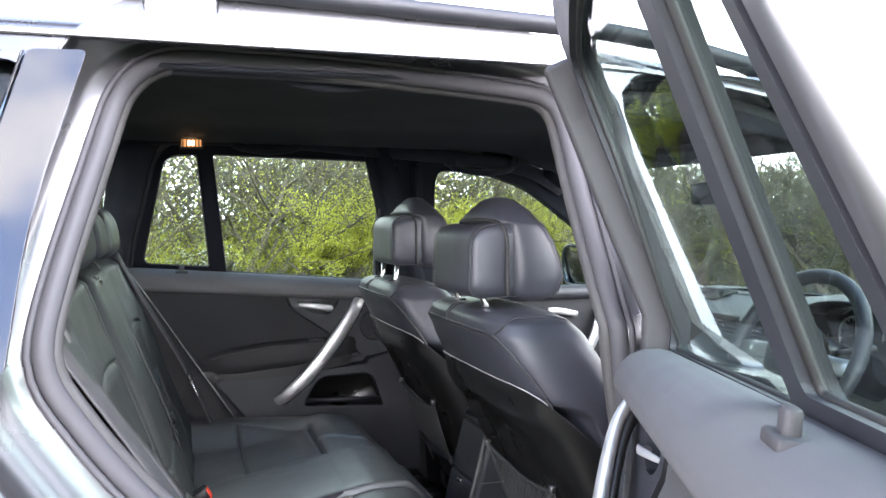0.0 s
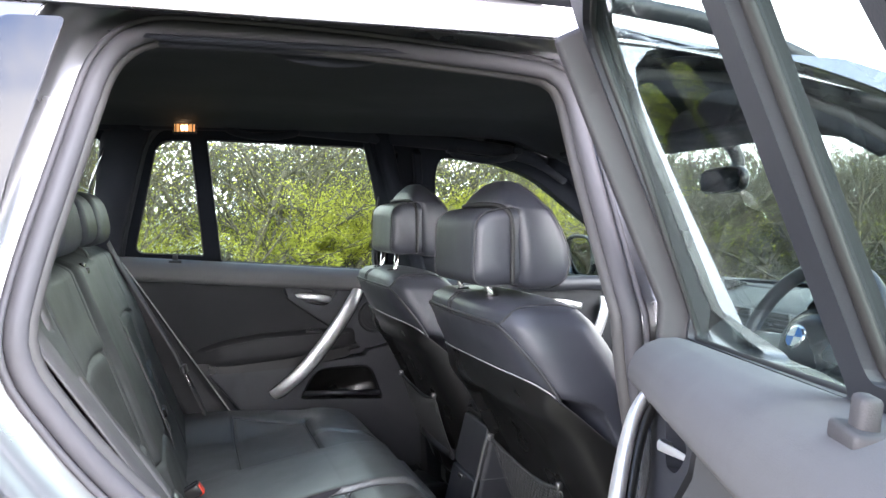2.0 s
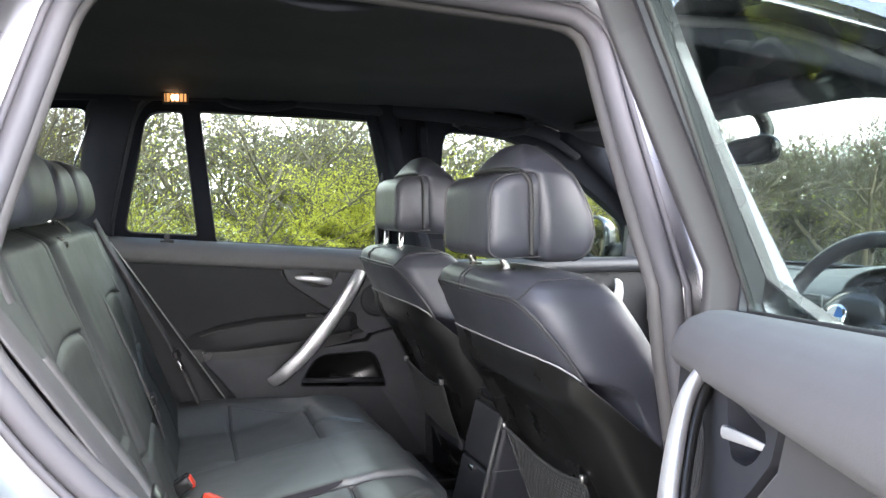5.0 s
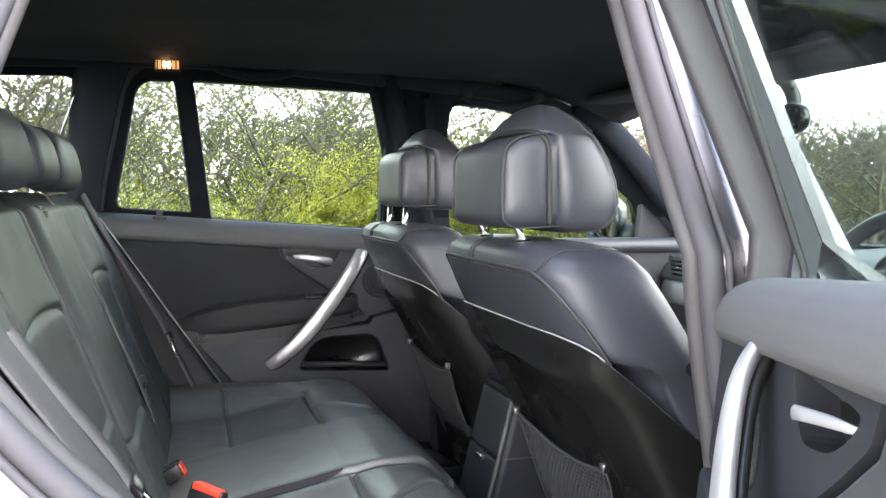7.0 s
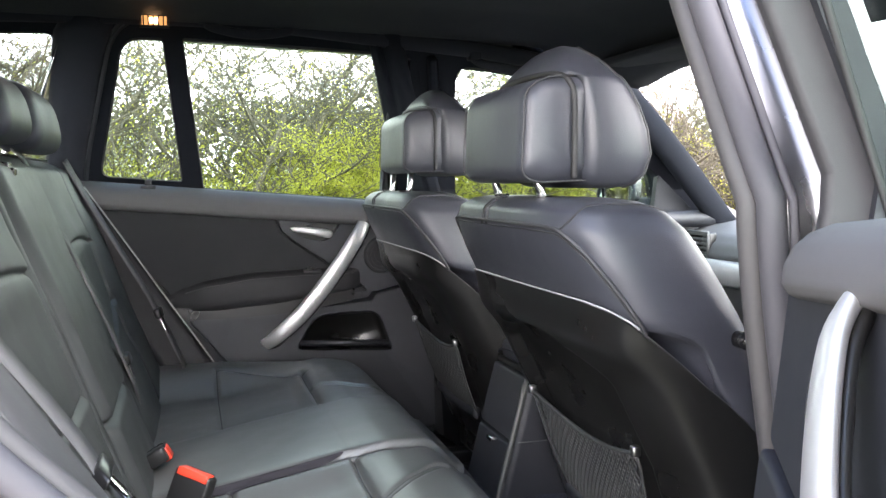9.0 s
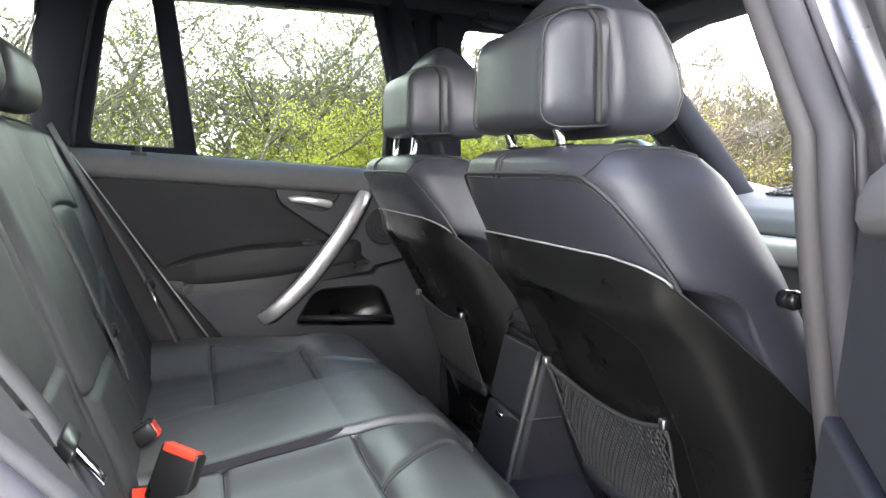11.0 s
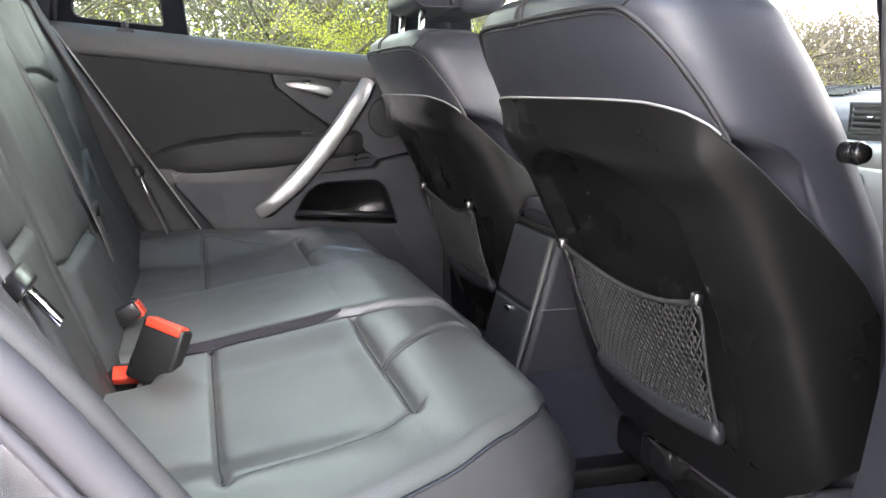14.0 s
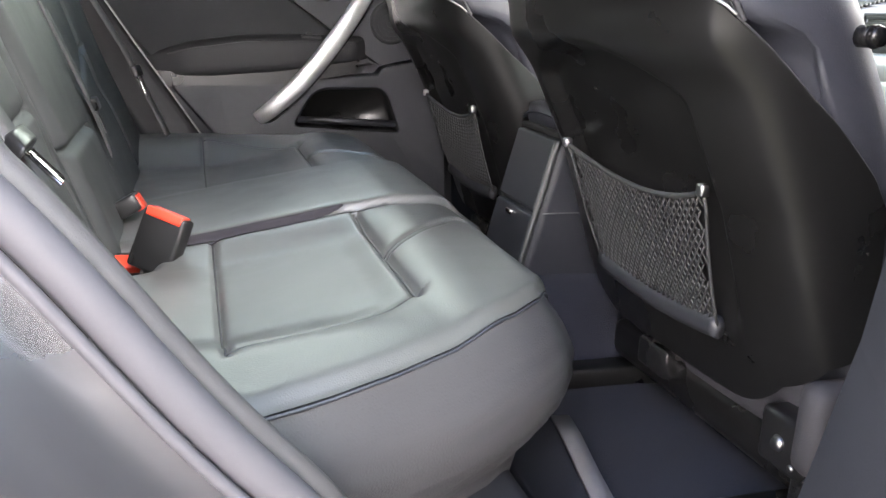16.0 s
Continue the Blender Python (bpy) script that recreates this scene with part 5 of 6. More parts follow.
        if sg > 0:
            # pale tube that paints the bright highlight along the panel's edge
            part("edge_strip", tube([(p[0] + 0.004, CY + 0.704, p[1] + 0.003) for p in K[6:45]], 0.0020, 6), PIPING, panel_, "thin pale strip standing for the highlight on the panel edge")
    return B


bench()


def rear_headrest(y0, y1, r, label):
    R = thing("rear_headrest", (-0.83, (y0 + y1) / 2, 1.17), label, "headrest", "rear headrests")
    def roll(a, b, name, r, lab=""):
        n, k = 26, 26
        V, F = [], []
        for i in range(n):
            s = i / (n - 1)
            e = min(1.0, math.sqrt(max(0.0, 1 - (1 - min(s, 1 - s) / 0.16) ** 2)) if min(s, 1 - s) < 0.16 else 1.0)
            e = 0.45 + 0.55 * e
            for j in range(k):
                w = 2 * math.pi * j / k
                cx, cz = math.copysign(abs(math.cos(w)) ** 0.75, math.cos(w)), math.copysign(abs(math.sin(w)) ** 0.75, math.sin(w))
                V.append((-0.835 + 0.048 * cx * e - 0.012 * cz, a + (b - a) * s, 1.270 + r * cz * e))
        for i in range(n - 1):
            for j in range(k):
                F.append((i * k + j, i * k + (j + 1) % k, (i + 1) * k + (j + 1) % k, (i + 1) * k + j))
        F += [tuple(range(k))[::-1], tuple(range((n - 1) * k, n * k))]
        return part(name, (V, F), LEATHER, R, lab)
    w = y1 - y0
    roll(y0, y1, "headrest_pad", r, "black leather headrest pad")
    for d in (0.3, 0.7):
        part("headrest_post", tube([(-0.86, y0 + w * d, 1.185), (-0.848, y0 + w * d, 1.23)], 0.006, 10), CHROME, R)


rear_headrest(0.145, 0.440, 0.062, "black leather rear headrest on a chrome post")
rear_headrest(-0.115, 0.110, 0.055, "black leather middle headrest on the rear bench")
rear_headrest(-0.44, -0.150, 0.062, "black leather rear headrest beside the open door")


# ------------------------------------------------------------------ belts and buckles
def belt(path, wd, label, tongue, tdir):
    b = thing("seat_belt", path[-1], label, "seat belt", "rear seat belts")
    part("webbing", ribbon(spline(path, 30), wd, 0.047, 0.0016), WEBBING, b, "dark woven belt webbing")
    t, d = Vector(tongue), Vector(tdir).normalized()
    side = Vector(wd).normalized()
    nrm = d.cross(side).normalized()
    def bar(o, l, w, h, rr):
        g = rbox((-w / 2, -h / 2, 0), (w / 2, h / 2, l), rr)
        R = Matrix((side, nrm, d)).transposed().to_4x4()
        R.translation = t + d * o
        return mapped(g, R)
    part("tongue_grip", bar(-0.012, 0.024, 0.052, 0.013, 0.004), SHELL_GLOSS, b, "black belt tongue grip")
    part("tongue", join(bar(0.010, 0.045, 0.022, 0.0028, 0.001), bar(-0.004, 0.016, 0.040, 0.004, 0.001)), CHROME, b, "steel belt tongue")


belt([(-0.810, 0.640, 1.205), (-0.772, 0.650, 1.128), (-0.656, 0.660, 0.921), (-0.620, 0.662, 0.848), (-0.538, 0.664, 0.66), (-0.53, 0.665, 0.62)], (0.15, 0.97, 0.0), "dark outer rear seat belt running down beside the bench", (-0.616, 0.653, 0.846), (0.35, -0.15, -0.9))
belt([(-0.830, 0.165, 1.212), (-0.812, 0.166, 1.190), (-0.792, 0.17, 1.13), (-0.742, 0.18, 1.03), (-0.69, 0.20, 0.90), (-0.655, 0.245, 0.79), (-0.630, 0.27, 0.70)], (0, 1, 0), "dark rear seat belt lying on the backrest", (-0.662, 0.262, 0.818), (0.25, 0.35, -0.9))
belt([(-0.806, -0.565, 1.205), (-0.784, -0.568, 1.125), (-0.726, -0.570, 1.021), (-0.666, -0.570, 0.935), (-0.630, -0.578, 0.880), (-0.570, -0.600, 0.760), (-0.550, -0.620, 0.700)], (0, 1, 0), "dark outer rear seat belt beside the open door", (-0.626, -0.582, 0.880), (0.5, -0.60, -0.35))


def buckle(base, tip, w, label, wide=(0, 1, 0)):
    base, tip = Vector(base), Vector(tip)
    d = (tip - base).normalized()
    s = (Vector(wide) - d * Vector(wide).dot(d)).normalized()
    n = d.cross(s)
    R = Matrix((s, n, d)).transposed().to_4x4()
    R.translation = base
    L = (tip - base).length
    b = thing("belt_buckle", base, label, "belt buckle", "belt buckles")
    body = mapped(rbox((-w / 2, -0.013, 0), (w / 2, 0.013, L), 0.005, 3), R)
    part("buckle_body", body, SHELL_GLOSS, b, "black plastic buckle body")
    part("release_button", mapped(rbox((-w / 2 + 0.005, -0.0145, L - 0.010), (w / 2 - 0.005, 0.008, L + 0.0025), 0.002), R), RED, b, "red release button")
    part("slot", mapped(rbox((-w / 2 + 0.007, 0.0085, L - 0.004), (w / 2 - 0.007, 0.0115, L + 0.002), 0.0005), R), BLACK_RUBBER, b)
    part("stalk", tube([base - d * 0.05, base + d * 0.01], 0.014, 8, False, 0.35, tuple(s)), WEBBING, b)
    return b


buckle((-0.565, -0.172, 0.655), (-0.538, -0.165, 0.728), 0.060, "black seat belt buckle with red button, leaning on the cushion", (0.8, -0.5, -0.2))
buckle((-0.590, -0.110, 0.615), (-0.589, -0.140, 0.662), 0.052, "short black buckle with red button tucked at the backrest", (1, 0, 0))
buckle((-0.615, 0.020, 0.690), (-0.585, 0.020, 0.708), 0.046, "short black buckle with red button at the middle place", (0.2, 1, 0))

# ------------------------------------------------------------------ centre console
C = thing("centre_console", (0.3, 0.036, 0.43), "dark plastic centre console with rear flap between the front seats", "console")
yl, yr = 0.118, -0.050
def con_x(z):
    return 0.010 + (z - 0.685) * 0.25
def con(u, v):
    z = 0.50 + 0.30 * u
    y = yr + (yl - yr) * v
    w = 1 + 0.10 * (1 - u)
    yc = (yl + yr) / 2
    return con_x(z), yc + (y - yc) * w, z
body = [Vector((x, z)) for x, z in ((con_x(0.45) + 0.004, 0.45), (con_x(0.80) + 0.004, 0.80), (con_x(0.80) + 0.04, 0.835), (0.60, 0.80), (0.80, 0.74), (0.80, 0.45))]
part("console_body", slab(body, [], const(yr + 0.002), const(yl - 0.002)), PLASTIC, C, bevel=0.012, smooth=False)
def panel(z0, z1, ins, name, mat, d=0.006, lab=""):
    P = [(con_x(z0) - d, yr + ins, z0), (con_x(z0) - d, yl - ins, z0), (con_x(z1) - d, yl - ins, z1), (con_x(z1) - d, yr + ins, z1)]
    V = P + [(p[0] + d + 0.012, p[1], p[2]) for p in P]
    F = [(0, 1, 2, 3), (7, 6, 5, 4), (0, 4, 5, 1), (1, 5, 6, 2), (2, 6, 7, 3), (3, 7, 4, 0)]
    return part(name, (V, F), mat, C, lab, bevel=0.004, smooth=False)
panel(0.690, 0.803, 0.006, "upper_panel", CONSOLE, lab="flat dark upper panel")
fl = panel(0.570, 0.683, 0.006, "ashtray_flap", CONSOLE, lab="fold-out flap with a small bright catch")
part("catch", rbox((con_x(0.672) - 0.012, 0.026, 0.667), (con_x(0.672) - 0.004, 0.050, 0.677), 0.002), CHROME, fl, "bright catch")
part("flap_handle_slot", rbox((con_x(0.577) - 0.008, 0.0, 0.574), (con_x(0.577) - 0.005, 0.09, 0.577), 0.001), STEEL, fl)
for yy in (yr - 0.001,):
    part("edge_strip", tube([(con_x(z) - 0.004, yy, z) for z in np.linspace(0.50, 0.803, 12)], 0.0045, 8), DASH, C, "pale edge strip of the console")
part("side_seam", tube([(x, yr - 0.0005, 0.687) for x in np.linspace(0.02, 0.30, 6)], 0.0012, 5), DASH, C)
arm_top = grid(lambda u, v: (0.045 + 0.40 * u, (yl + yr) / 2 + (yl - yr) / 2 * 1.02 * math.copysign(abs(math.sin((2 * v - 1) * math.pi / 2)), 2 * v - 1), 0.845 + 0.020 * math.cos((2 * v - 1) * 1.4) - 0.03 * sstep(0.12, 0, u)), 20, 17)
part("armrest_lid", join(arm_top, rbox((0.05, yr + 0.004, 0.812), (0.44, yl - 0.004, 0.848), 0.01)), LEATHER, C, "black leather armrest lid", solid=0.004)
part("lid_gap", rbox((0.042, yr + 0.002, 0.805), (0.30, yl - 0.002, 0.814), 0.002), BLACK_RUBBER, C)

# ------------------------------------------------------------------ dashboard and steering wheel
D = thing("dashboard", (0.95, CY, 0.62), "grey dashboard with air vents and a silver trim band", "dashboard")
def dash(u, v):
    y = CY + 0.735 * (2 * u - 1)
    P = [(0.93, 0.62), (0.90, 0.74), (0.875, 0.85), (0.862, 0.875), (0.868, 0.94), (0.860, 0.955), (0.875, 0.985), (0.905, 1.010), (0.98, 1.035), (1.10, 1.055), (1.24, 1.062)]
    k = v * (len(P) - 1)
    i = min(int(k), len(P) - 2)
    t = k - i
    hump = 0.045 * math.exp(-((y + 0.345) / 0.17) ** 2) * (1 if i >= 5 else 0) + 0.018 * math.exp(-((y - 0.02) / 0.2) ** 4) * (1 if i >= 6 else 0)
    return P[i][0] * (1 - t) + P[i + 1][0] * t, y, P[i][1] * (1 - t) + P[i + 1][1] * t + hump
part("dash_body", grid(dash, 60, 41), DASH, D, "grained grey dashboard", solid=0.004)
part("trim_band", tube([(0.858, CY + y, 0.912) for y in np.linspace(-0.05, 0.70, 12)], 0.036, 10, False, 0.35, (0, 0, 1)), DASH_TRIM, D, "pale silver trim band")
def vent(y0, y1, z0, z1, x=0.862):
    v = part("air_vent", rbox((x, y0, z0), (x + 0.03, y1, z1), 0.008), SHELL_GLOSS, D, "black slatted air vent")
    for k in range(5):
        z = z0 + (z1 - z0) * (k + 0.5) / 5
        part("slat", rbox((x - 0.006, y0 + 0.006, z - 0.003), (x + 0.014, y1 - 0.006, z + 0.003), 0.001), DASH, v)
    part("vent_frame", tube([(x - 0.002, y0, z0), (x - 0.002, y1, z0), (x - 0.002, y1, z1), (x - 0.002, y0, z1)], 0.005, 6, True), DASH, v)
    part("vent_knob", rbox((x - 0.014, (y0 + y1) / 2 - 0.008, (z0 + z1) / 2 - 0.003), (x, (y0 + y1) / 2 + 0.008, (z0 + z1) / 2 + 0.005), 0.002), CHROME, v)
vent(0.125, 0.255, 0.965, 1.025)
vent(-0.03, 0.095, 0.965, 1.025)
vent(0.60, 0.70, 0.955, 1.020)
for k in range(8):
    part("demist_slat", rbox((1.00 + 0.012 * k, 0.44, 1.042 + 0.003 * k), (1.006 + 0.012 * k, 0.62, 1.050 + 0.003 * k), 0.001), SHELL_GLOSS, D)
part("centre_panel", rbox((0.845, -0.10, 0.70), (0.90, 0.24, 0.90), 0.015), DASH_TRIM, D, "pale centre stack")
for k, (y, z) in enumerate(((0.20, 0.86), (-0.06, 0.86), (0.07, 0.80))):
    part("control_knob", disc((0.845, y, z), (-1, 0, 0), 0.022, 0.018, 24, 0.019), CHROME if k == 0 else SHELL_GLOSS, D, "round control knob")
binn = part("instrument_hood", grid(lambda u, v: (0.775 + 0.16 * v, -0.345 + 0.165 * math.cos(math.pi * u), 1.015 + 0.098 * math.sin(math.pi * u) ** 0.7 - 0.01 * v), 24, 6), SHELL, D, "dark instrument hood", solid=0.008)
part("instrument_face", grid(lambda u, v: (0.875, -0.345 + 0.15 * (2 * u - 1), 0.965 + 0.125 * v * (1 - 0.5 * (2 * u - 1) ** 4)), 10, 6), GLOSS_BLACK, binn)
for y in (-0.41, -0.28):
    part("dial", join(ring((0.870, y, 1.025), (-1, 0, 0), 0.046, 0.003, 32, 6), *[tube([(0.868, y + 0.036 * math.cos(a), 1.025 + 0.036 * math.sin(a)), (0.868, y + 0.043 * math.cos(a), 1.025 + 0.043 * math.sin(a))], 0.0012, 4) for a in np.linspace(-0.6, 3.7, 13)]), DASH_TRIM, binn, "round dial with pale tick marks")
part("column", tube([(0.66, -0.345, 1.01), (0.88, -0.345, 0.93)], 0.05, 14), SHELL, D)
part("stalk", tube([(0.70, -0.40, 1.01), (0.69, -0.52, 1.04)], 0.008, 8), SHELL_GLOSS, D)

W = thing("steering_wheel", (0.64, -0.345, 0.82), "black leather steering wheel with silver spokes", "steering wheel")
wc, wa = Vector((0.640, -0.345, 1.010)), Vector((-0.90, 0, 0.44)).normalized()
wu = Vector((0.44, 0, 0.90)).normalized()
ws = Vector((0, 1, 0))
part("rim", ring(wc, wa, 0.183, 0.0165, 72, 14), LEATHER, W, "black leather rim")
def on_wheel(s, u, d=0.0):
    return wc + ws * s + wu * u + wa * d
hub = part("hub", grid(lambda u, v: on_wheel(0.078 * math.cos(2 * math.pi * u) * (1 - v) ** 0.45, 0.070 * math.sin(2 * math.pi * u) * (1 - v) ** 0.45, 0.005 + 0.030 * v), 40, 9, True), SHELL, W, "domed dark hub")
part("hub_back", disc(on_wheel(0, 0, -0.03), wa, 0.07, 0.035, 32, 0.078), SHELL, W)
em = part("emblem", disc(on_wheel(0, 0, 0.033), wa, 0.027, 0.004, 36), CHROME, hub, "round emblem of blue and white quarters")
for q in range(4):
    a0 = q * math.pi / 2
    pts = [on_wheel(0, 0, 0.0385)] + [on_wheel(0.0215 * math.cos(a), 0.0215 * math.sin(a), 0.0385) for a in np.linspace(a0, a0 + math.pi / 2, 9)]
    part("quarter", (pts, [tuple(range(10))]), BLUE if q % 2 else WHITE, em)
for s, u in ((-1, 0.0), (1, 0.0), (-0.35, -1), (0.35, -1)):
    part("spoke", tube([on_wheel(s * 0.06, u * 0.055 - 0.01, 0.006), on_wheel(s * 0.12, u * 0.12 - 0.012, 0.0), on_wheel(s * 0.175, u * 0.170 - 0.012, -0.004)], 0.020, 10, False, 0.4, tuple(wu if u == 0 else ws)), SILVER if u == 0 else SHELL, W, "silver spoke" if u == 0 else "")

# ------------------------------------------------------------------ roof fittings
M = thing("rear_view_mirror", (0.70, 0.01, 1.33), "black interior mirror hanging on a stalk", "mirror")
ang = radians(-14)
def mir(x, y, z):
    return 0.665 + x * math.cos(ang) - y * math.sin(ang), 0.0 + x * math.sin(ang) + y * math.cos(ang), 1.368 + z
hs = part("mirror_housing", grid(lambda u, v: mir(0.028 * math.sin(math.pi * u) ** 0.5, 0.128 * math.copysign(abs(math.cos(2 * math.pi * v)) ** 0.45, math.cos(2 * math.pi * v)) * math.cos(u * 1.45), 0.032 * math.copysign(abs(math.sin(2 * math.pi * v)) ** 0.7, math.sin(2 * math.pi * v)) * math.cos(u * 1.45)), 8, 40, False, True), SHELL_GLOSS, M, "black mirror housing", solid=0.003)
part("mirror_glass", grid(lambda u, v: mir(-0.001, 0.120 * (2 * u - 1), 0.027 * (2 * v - 1) * (1 - 0.2 * abs(2 * u - 1) ** 4)), 16, 6), MIRROR, M, "mirror glass")
part("mirror_stalk", tube(spline([(0.685, 0.0, 1.375), (0.72, 0.0, 1.41), (0.70, 0.0, 1.455), (0.66, 0.0, 1.475)], 12), 0.017, 10), SHELL, M, "thick black stalk")
for y0, y1 in ((0.07, 0.50), (-0.50, -0.07)):
    sv = thing("sun_visor", (0.58, (y0 + y1) / 2, 1.44), "dark fabric sun visor folded up against the roof", "sun visor", "sun visors")
    part("visor_pad", rbox((0.47, CY + y0, 1.455), (0.655, CY + y1, 1.474), 0.009, 3), HEADLINER, sv)
    part("visor_arm", tube([(0.648, CY + y0, 1.462), (0.648, CY + y1, 1.462)], 0.007, 8), SHELL, sv)
L = thing("dome_lamp", (-0.608, 0.555, 1.498), "small lit courtesy lamp with an amber glow", "lamp")
part("lamp_frame", tube([(-0.638, 0.545, 1.497), (-0.578, 0.545, 1.499), (-0.578, 0.556, 1.527), (-0.638, 0.556, 1.525)], 0.0035, 6, True), SHELL_GLOSS, L)
part("lens", rbox((-0.634, 0.546, 1.500), (-0.582, 0.57, 1.524), 0.003), LAMP_LENS, L, "amber ribbed lens")
part("bulb", rbox((-0.618, 0.543, 1.505), (-0.598, 0.55, 1.518), 0.003), LAMP_GLOW, L, "glowing bulb")
for k in range(5):
    part("lens_rib", rbox((-0.632 + 0.0105 * k, 0.542, 1.500), (-0.629 + 0.0105 * k, 0.548, 1.524), 0.0005), SHELL_GLOSS, L)
def roof_handle(x0, x1, z, s, label):
    G = thing("roof_handle", ((x0 + x1) / 2, CY + s * 0.57, z - 0.03), label, "grab handle", "roof handles")
    y = CY + s * (half_in(0, z) - 0.035)
    part("grip", tube(spline([(x0, y + s * 0.025, z + 0.012), (x0 + 0.02, y, z - 0.008), ((x0 + x1) / 2, y - s * 0.004, z - 0.020), (x1 - 0.02, y, z - 0.008), (x1, y + s * 0.025, z + 0.012)], 26), 0.011, 10, False, 0.75), HEADLINER, G)
    for x in (x0, x1):
        part("mount", rbox((x - 0.016, y + s * 0.008 - 0.012, z + 0.0), (x + 0.016, y + s * 0.008 + 0.02, z + 0.024), 0.005), HEADLINER, G)
roof_handle(-0.50, -0.30, 1.516, 1, "dark folded roof grab handle above the rear window")
roof_handle(0.16, 0.37, 1.468, 1, "dark folded roof grab handle above the front window")
roof_handle(-0.50, -0.30, 1.530, -1, "dark folded roof grab handle above the open door")
# footwell mat and cable-like felt strip beside the bench
mat = resample(rounded([(-0.14, -0.64, .03), (0.215, -0.64, .05), (0.218, -0.20, .06), (0.16, -0.176, .03), (-0.14, -0.176, .03)], .03), 60)
part("floor_mat", mapped(slab(mat, [], const(0.0), const(0.012)), Matrix(((1, 0, 0, 0), (0, 0, 1, 0), (0, 1, 0, 0.430), (0, 0, 0, 1)))), CARPET, None, "dark carpet mat in the rear footwell", bevel=0.004, smooth=False, category="floor mat")
part("floor_strip", ribbon([(-0.028, -0.27, 0.447), (-0.040, -0.33, 0.452), (-0.058, -0.42, 0.450), (-0.080, -0.54, 0.450), (-0.090, -0.64, 0.450)], (1, 0.1, 0), 0.026, 0.005), STRAP, None, "grey trim strip on the carpet before the bench", category="trim strip")


# ------------------------------------------------------------------ trees and hedge
def bark_material(name, c1, c2):
    return material(name, c1, 0.85, bump=0.6, bscale=40, vary=0.2, vscale=12, color2=c2, bdist=0.01)


def leaf_material(name, c, tip):
    m = bpy.data.materials.new(name)
    m.use_nodes = True
    n, l = m.node_tree.nodes, m.node_tree.links
    p = n["Principled BSDF"]
    g = n.new("ShaderNodeNewGeometry")
    mx = n.new("ShaderNodeMix")
    mx.data_type = "RGBA"
    mx.inputs[6].default_value = (*c, 1)
    mx.inputs[7].default_value = (*tip, 1)
    l.new(g.outputs["Random Per Island"], mx.inputs[0])
    l.new(mx.outputs[2], p.inputs["Base Color"])
    p.inputs["Roughness"].default_value = 0.75
    p.inputs["Specular IOR Level"].default_value = 0.25
    tr = n.new("ShaderNodeBsdfTranslucent")
    l.new(mx.outputs[2], tr.inputs[0])
    ms = n.new("ShaderNodeMixShader")
    ms.inputs[0].default_value = 0.45
    l.new(p.outputs[0], ms.inputs[1])
    l.new(tr.outputs[0], ms.inputs[2])
    l.new(ms.outputs[0], n["Material Output"].inputs[0])
    return m


BARK = bark_material("hedge_bark", (0.055, 0.045, 0.030), (0.125, 0.105, 0.065))
BARK_GREY = bark_material("grey_bark", (0.085, 0.075, 0.058), (0.17, 0.15, 0.115))
LEAF = leaf_material("spring_leaves", (0.27, 0.265, 0.028), (0.50, 0.49, 0.075))
LEAF_DULL = leaf_material("olive_leaves", (0.09, 0.10, 0.028), (0.19, 0.19, 0.06))
WOOD = leaf_material("bare_wood_haze", (0.15, 0.145, 0.075), (0.27, 0.26, 0.14))
BLOSSOM = leaf_material("white_blossom", (0.55, 0.56, 0.48), (0.78, 0.78, 0.72))


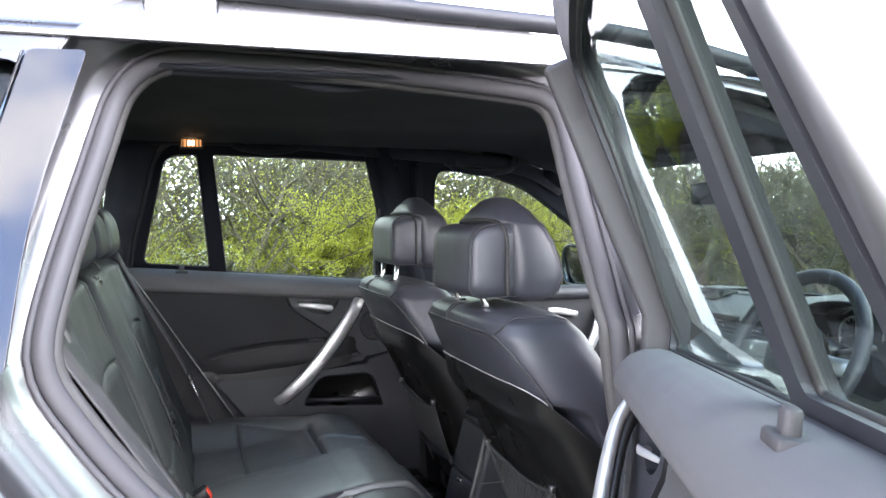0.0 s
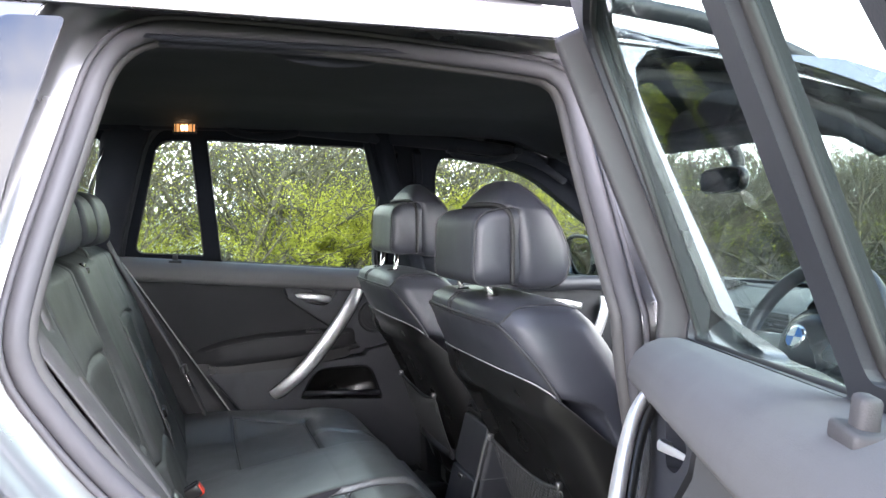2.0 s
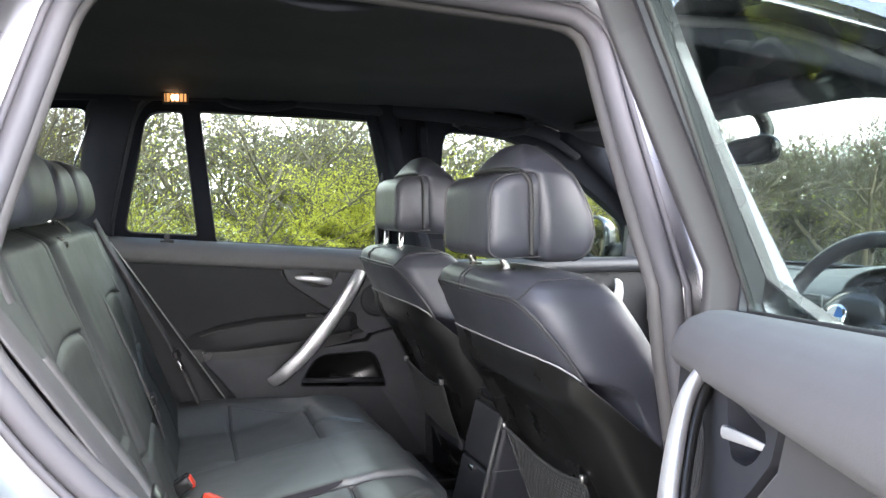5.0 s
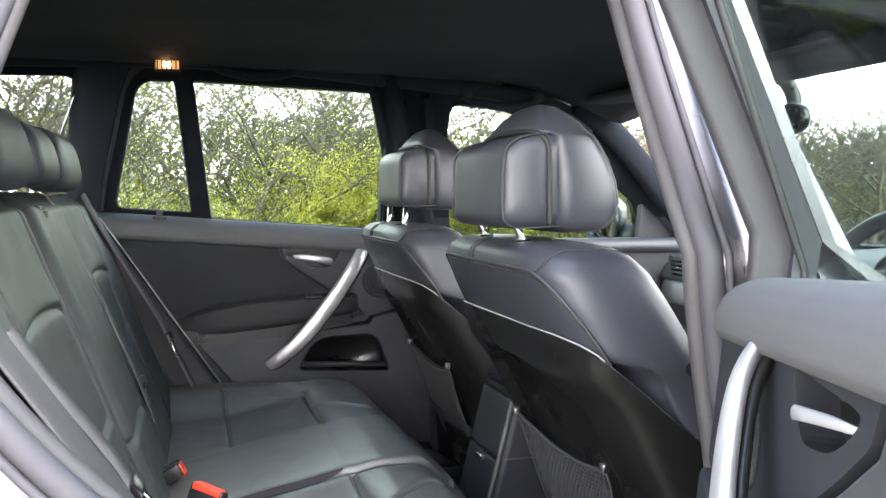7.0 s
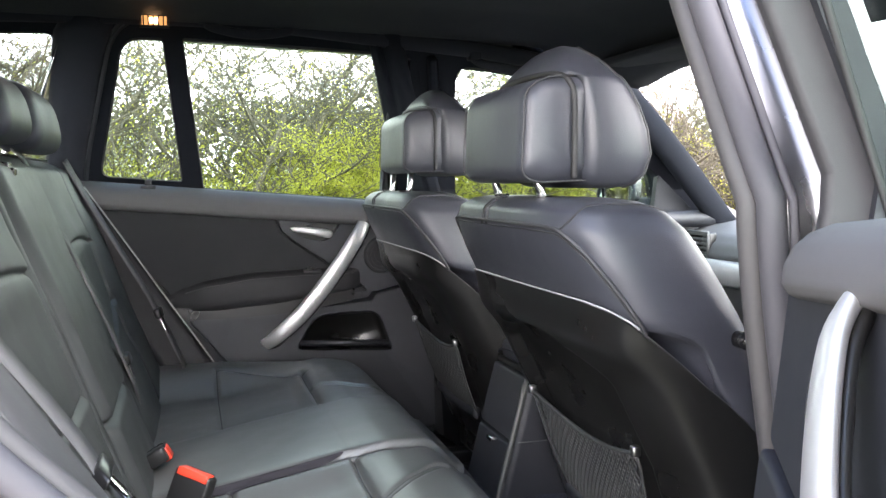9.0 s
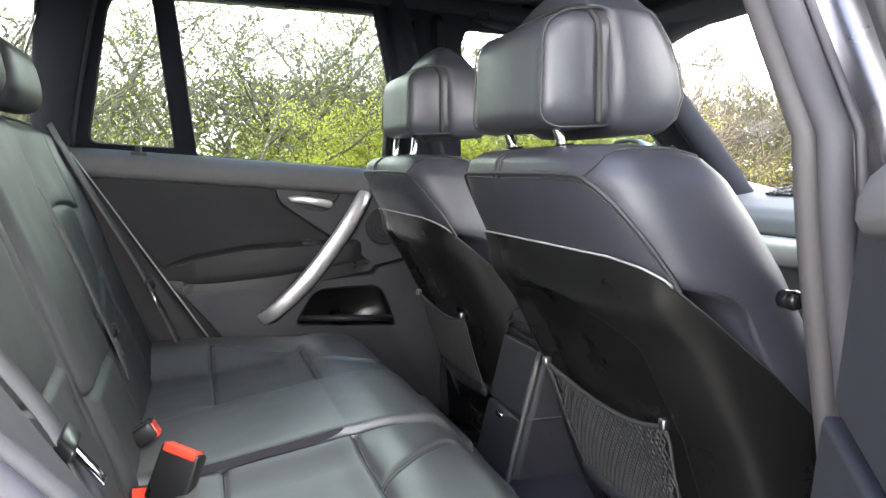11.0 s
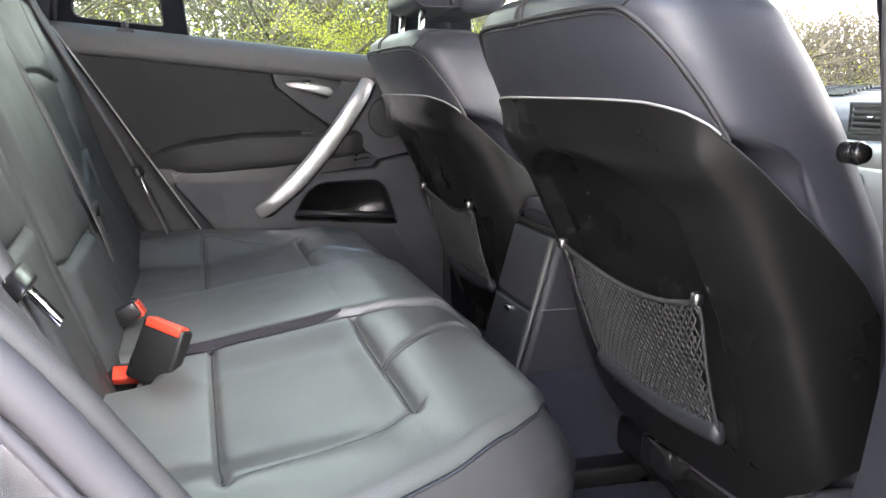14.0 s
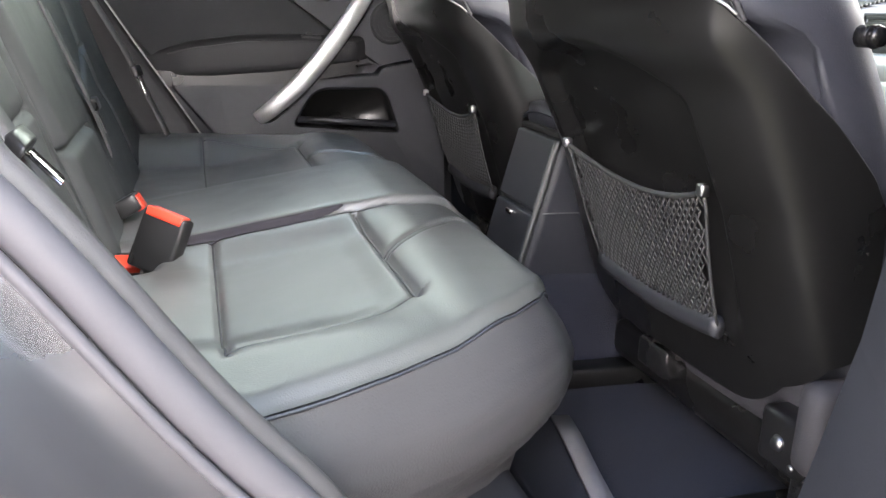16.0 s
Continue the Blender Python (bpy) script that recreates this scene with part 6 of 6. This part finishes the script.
def tree(x, y, height, spread, leafy, rng, bark, leaf, label, lean=(0, 0), blossom=0.0, stems=5, twig=1.0, leaf_size=0.0078, levels=3):
    z0 = ground_z(x, y) - 0.05
    T = thing("tree", (x, y, z0), label, "tree", "hedge trees")
    BV, BF = [], []
    LV, LF, OV, OF = [], [], [], []

    def limb(p, d, length, r, lev):
        n = 5 if lev < 2 else 4
        pts, rad = [p.copy()], [r]
        q, dd = p.copy(), d.normalized()
        for k in range(n):
            dd = (dd + Vector((rng.uniform(-1, 1), rng.uniform(-1, 1), rng.uniform(-0.5, 0.9))) * (0.20 if lev else 0.14)).normalized()
            q = q + dd * length / n
            pts.append(q.copy())
            rad.append(max(0.0035, r * (1 - 0.75 * (k + 1) / n)))
        g = tube(pts, r, 6 if lev == 0 else (4 if lev == 1 else 3), False, 1.0, None, rad)
        k0 = len(BV)
        BV.extend(g[0])
        BF.extend([[i + k0 for i in f] for f in g[1]])
        if lev < levels:
            kids = (7, 7, 6, 0)[lev] if lev < 3 else 0
            for k in range(int(kids * twig + rng.random())):
                t = rng.uniform(0.25, 1.0)
                i = min(int(t * n), n - 1)
                b = pts[i].lerp(pts[i + 1], t * n - i)
                side = Vector((rng.gauss(0, 1), rng.gauss(0, 1), rng.gauss(0.08, 0.35))).normalized()
                limb(b, (dd * 0.55 + side * 0.75), length * rng.uniform(0.38, 0.62), max(0.003, rad[i] * 0.55), lev + 1)
        if lev >= 2:
            for k in range(int(leafy * (7 if lev == 2 else 10) + rng.random())):
                t = rng.uniform(0.1, 1.0)
                i = min(int(t * n), n - 1)
                b = pts[i].lerp(pts[i + 1], t * n - i) + Vector((rng.gauss(0, 0.032), rng.gauss(0, 0.032), rng.gauss(0, 0.026)))
                fade = (b.z - z0) / height
                if rng.random() < sstep(0.40, 0.62, fade) * 0.96:
                    continue
                V, F = (OV, OF) if rng.random() < blossom else (LV, LF)
                s = leaf_size * rng.uniform(0.6, 1.5)
                a = Vector((rng.gauss(0, 1), rng.gauss(0, 1), rng.gauss(0, 1))).normalized()
                c = a.orthogonal().normalized()
                e = a.cross(c)
                k1 = len(V)
                V.extend([b - c * s, b + e * s * 0.55 + a * s * 0.15, b + c * s, b - e * s * 0.55 + a * s * 0.15])
                F.append((k1, k1 + 1, k1 + 2, k1 + 3))

    for k in range(stems):
        a = 2 * math.pi * (k + rng.random() * 0.7) / stems
        d = Vector((math.cos(a) * spread + lean[0], math.sin(a) * spread + lean[1], 1.0))
        limb(Vector((x + 0.10 * math.cos(a), y + 0.10 * math.sin(a), z0)), d, height * rng.uniform(0.6, 0.95), 0.035 + 0.012 * height * rng.random(), 0)
    part("trunk", (BV, BF), bark, T, "brown stems and branches")
    if LV:
        part("crown", (LV, LF), leaf, T, "fresh green spring leaves", smooth=False)
    if OV:
        part("blossom", (OV, OF), BLOSSOM, T, "white blossom", smooth=False)
    return T


rng = random.Random(11)
k = 0
for x in np.arange(-3.6, 7.2, 0.95):
    y = 5.3 + 0.5 * math.sin(x * 1.7) + rng.uniform(-0.25, 0.35)
    bl = 0.40 if x < -1.5 else (0.08 if x < -0.5 else 0.0)
    leafy = 9.0 if x < 2.6 else 0.6
    tree(x, y, rng.uniform(2.1, 2.6) * (1.0 if x < 2.6 else 0.8), 0.75, leafy, rng, BARK, LEAF, "spreading hedge tree with fresh green leaves" if bl < 0.1 else "hedge tree with white blossom and young leaves", blossom=bl)
for x in np.arange(-5, 13, 2.1):
    tree(x + rng.uniform(-0.5, 0.5), 8.2 + rng.uniform(-0.5, 0.8), rng.uniform(2.3, 2.9), 0.45, 0.7, rng, BARK_GREY, LEAF_DULL, "taller bare tree behind the hedge", stems=4)
# bare wood ahead of the car
for y in np.arange(-7.5, 8.0, 1.5):
    tree(11.5 + rng.uniform(-0.8, 0.8) + 0.02 * y * y, y, rng.uniform(2.6, 3.5), 0.40, 0.5, rng, BARK_GREY, LEAF_DULL, "bare spring tree with thin grey branches", stems=6)
for y in np.arange(-8, 9, 2.2):
    tree(14.5 + rng.uniform(-0.8, 0.8), y, rng.uniform(3.0, 4.2), 0.35, 0.4, rng, BARK_GREY, LEAF_DULL, "bare spring tree with thin grey branches", stems=6)


def undergrowth(n, box, seed, lo=0.012, hi=0.030, heap=1.5):
    """Low brambles that fill the foot of the hedge."""
    r = random.Random(seed)
    V, F = [], []
    for _ in range(n):
        x, y = r.uniform(box[0], box[1]), r.uniform(box[2], box[3])
        b = Vector((x, y, ground_z(x, y) + r.random() ** heap * box[4]))
        s = r.uniform(lo, hi)
        a = Vector((r.gauss(0, 1), r.gauss(0, 1), r.gauss(0, 1))).normalized()
        c = a.orthogonal().normalized()
        e = a.cross(c)
        k = len(V)
        V += [b - c * s, b + e * s * 0.6, b + c * s, b - e * s * 0.6]
        F.append((k, k + 1, k + 2, k + 3))
    return V, F


def thicket(n, box, seed):
    """Tangled thin twigs behind the hedge, thinning out upwards."""
    r = random.Random(seed)
    V, F = [], []
    for _ in range(n):
        x, y = r.uniform(box[0], box[1]), r.uniform(box[2], box[3])
        p = Vector((x, y, ground_z(x, y) + box[4] * (1 - r.random() ** 0.6)))
        d = Vector((r.gauss(0, 1), r.gauss(0, 0.7), r.gauss(0.35, 0.6))).normalized()
        ln, w = r.uniform(0.25, 0.75), r.uniform(0.0025, 0.0055)
        bend = Vector((r.gauss(0, 0.08), r.gauss(0, 0.08), r.gauss(0.04, 0.08)))
        g = tube([p, p + d * ln * 0.5 + bend * 0.5, p + d * ln + bend], w, 3, False, 1.0, None, [w, w * 0.8, w * 0.4])
        k = len(V)
        V += g[0]
        F += [[i + k for i in f] for f in g[1]]
    return V, F


tagged(part("thicket", thicket(9000, (-5, 9, 5.6, 7.6, 1.6), 7), BARK, kind="stuff"), "tangle of thin brown twigs inside the hedge", "thicket")
tagged(part("undergrowth", undergrowth(42000, (-5, 9, 5.4, 7.6, 1.6), 3), LEAF_DULL, kind="stuff", smooth=False), "tangled low undergrowth at the foot of the hedge", "undergrowth")
tagged(part("far_wood", undergrowth(30000, (-10, 18, 9.5, 13.0, 1.9), 5, 0.03, 0.075, 1.0), WOOD, kind="stuff", smooth=False), "dull olive wood far behind the hedge", "wood")
tagged(part("undergrowth", undergrowth(22000, (10.6, 14.5, -8, 8.5, 1.3), 4), LEAF_DULL, kind="stuff", smooth=False), "tangled low undergrowth before the wood", "undergrowth")
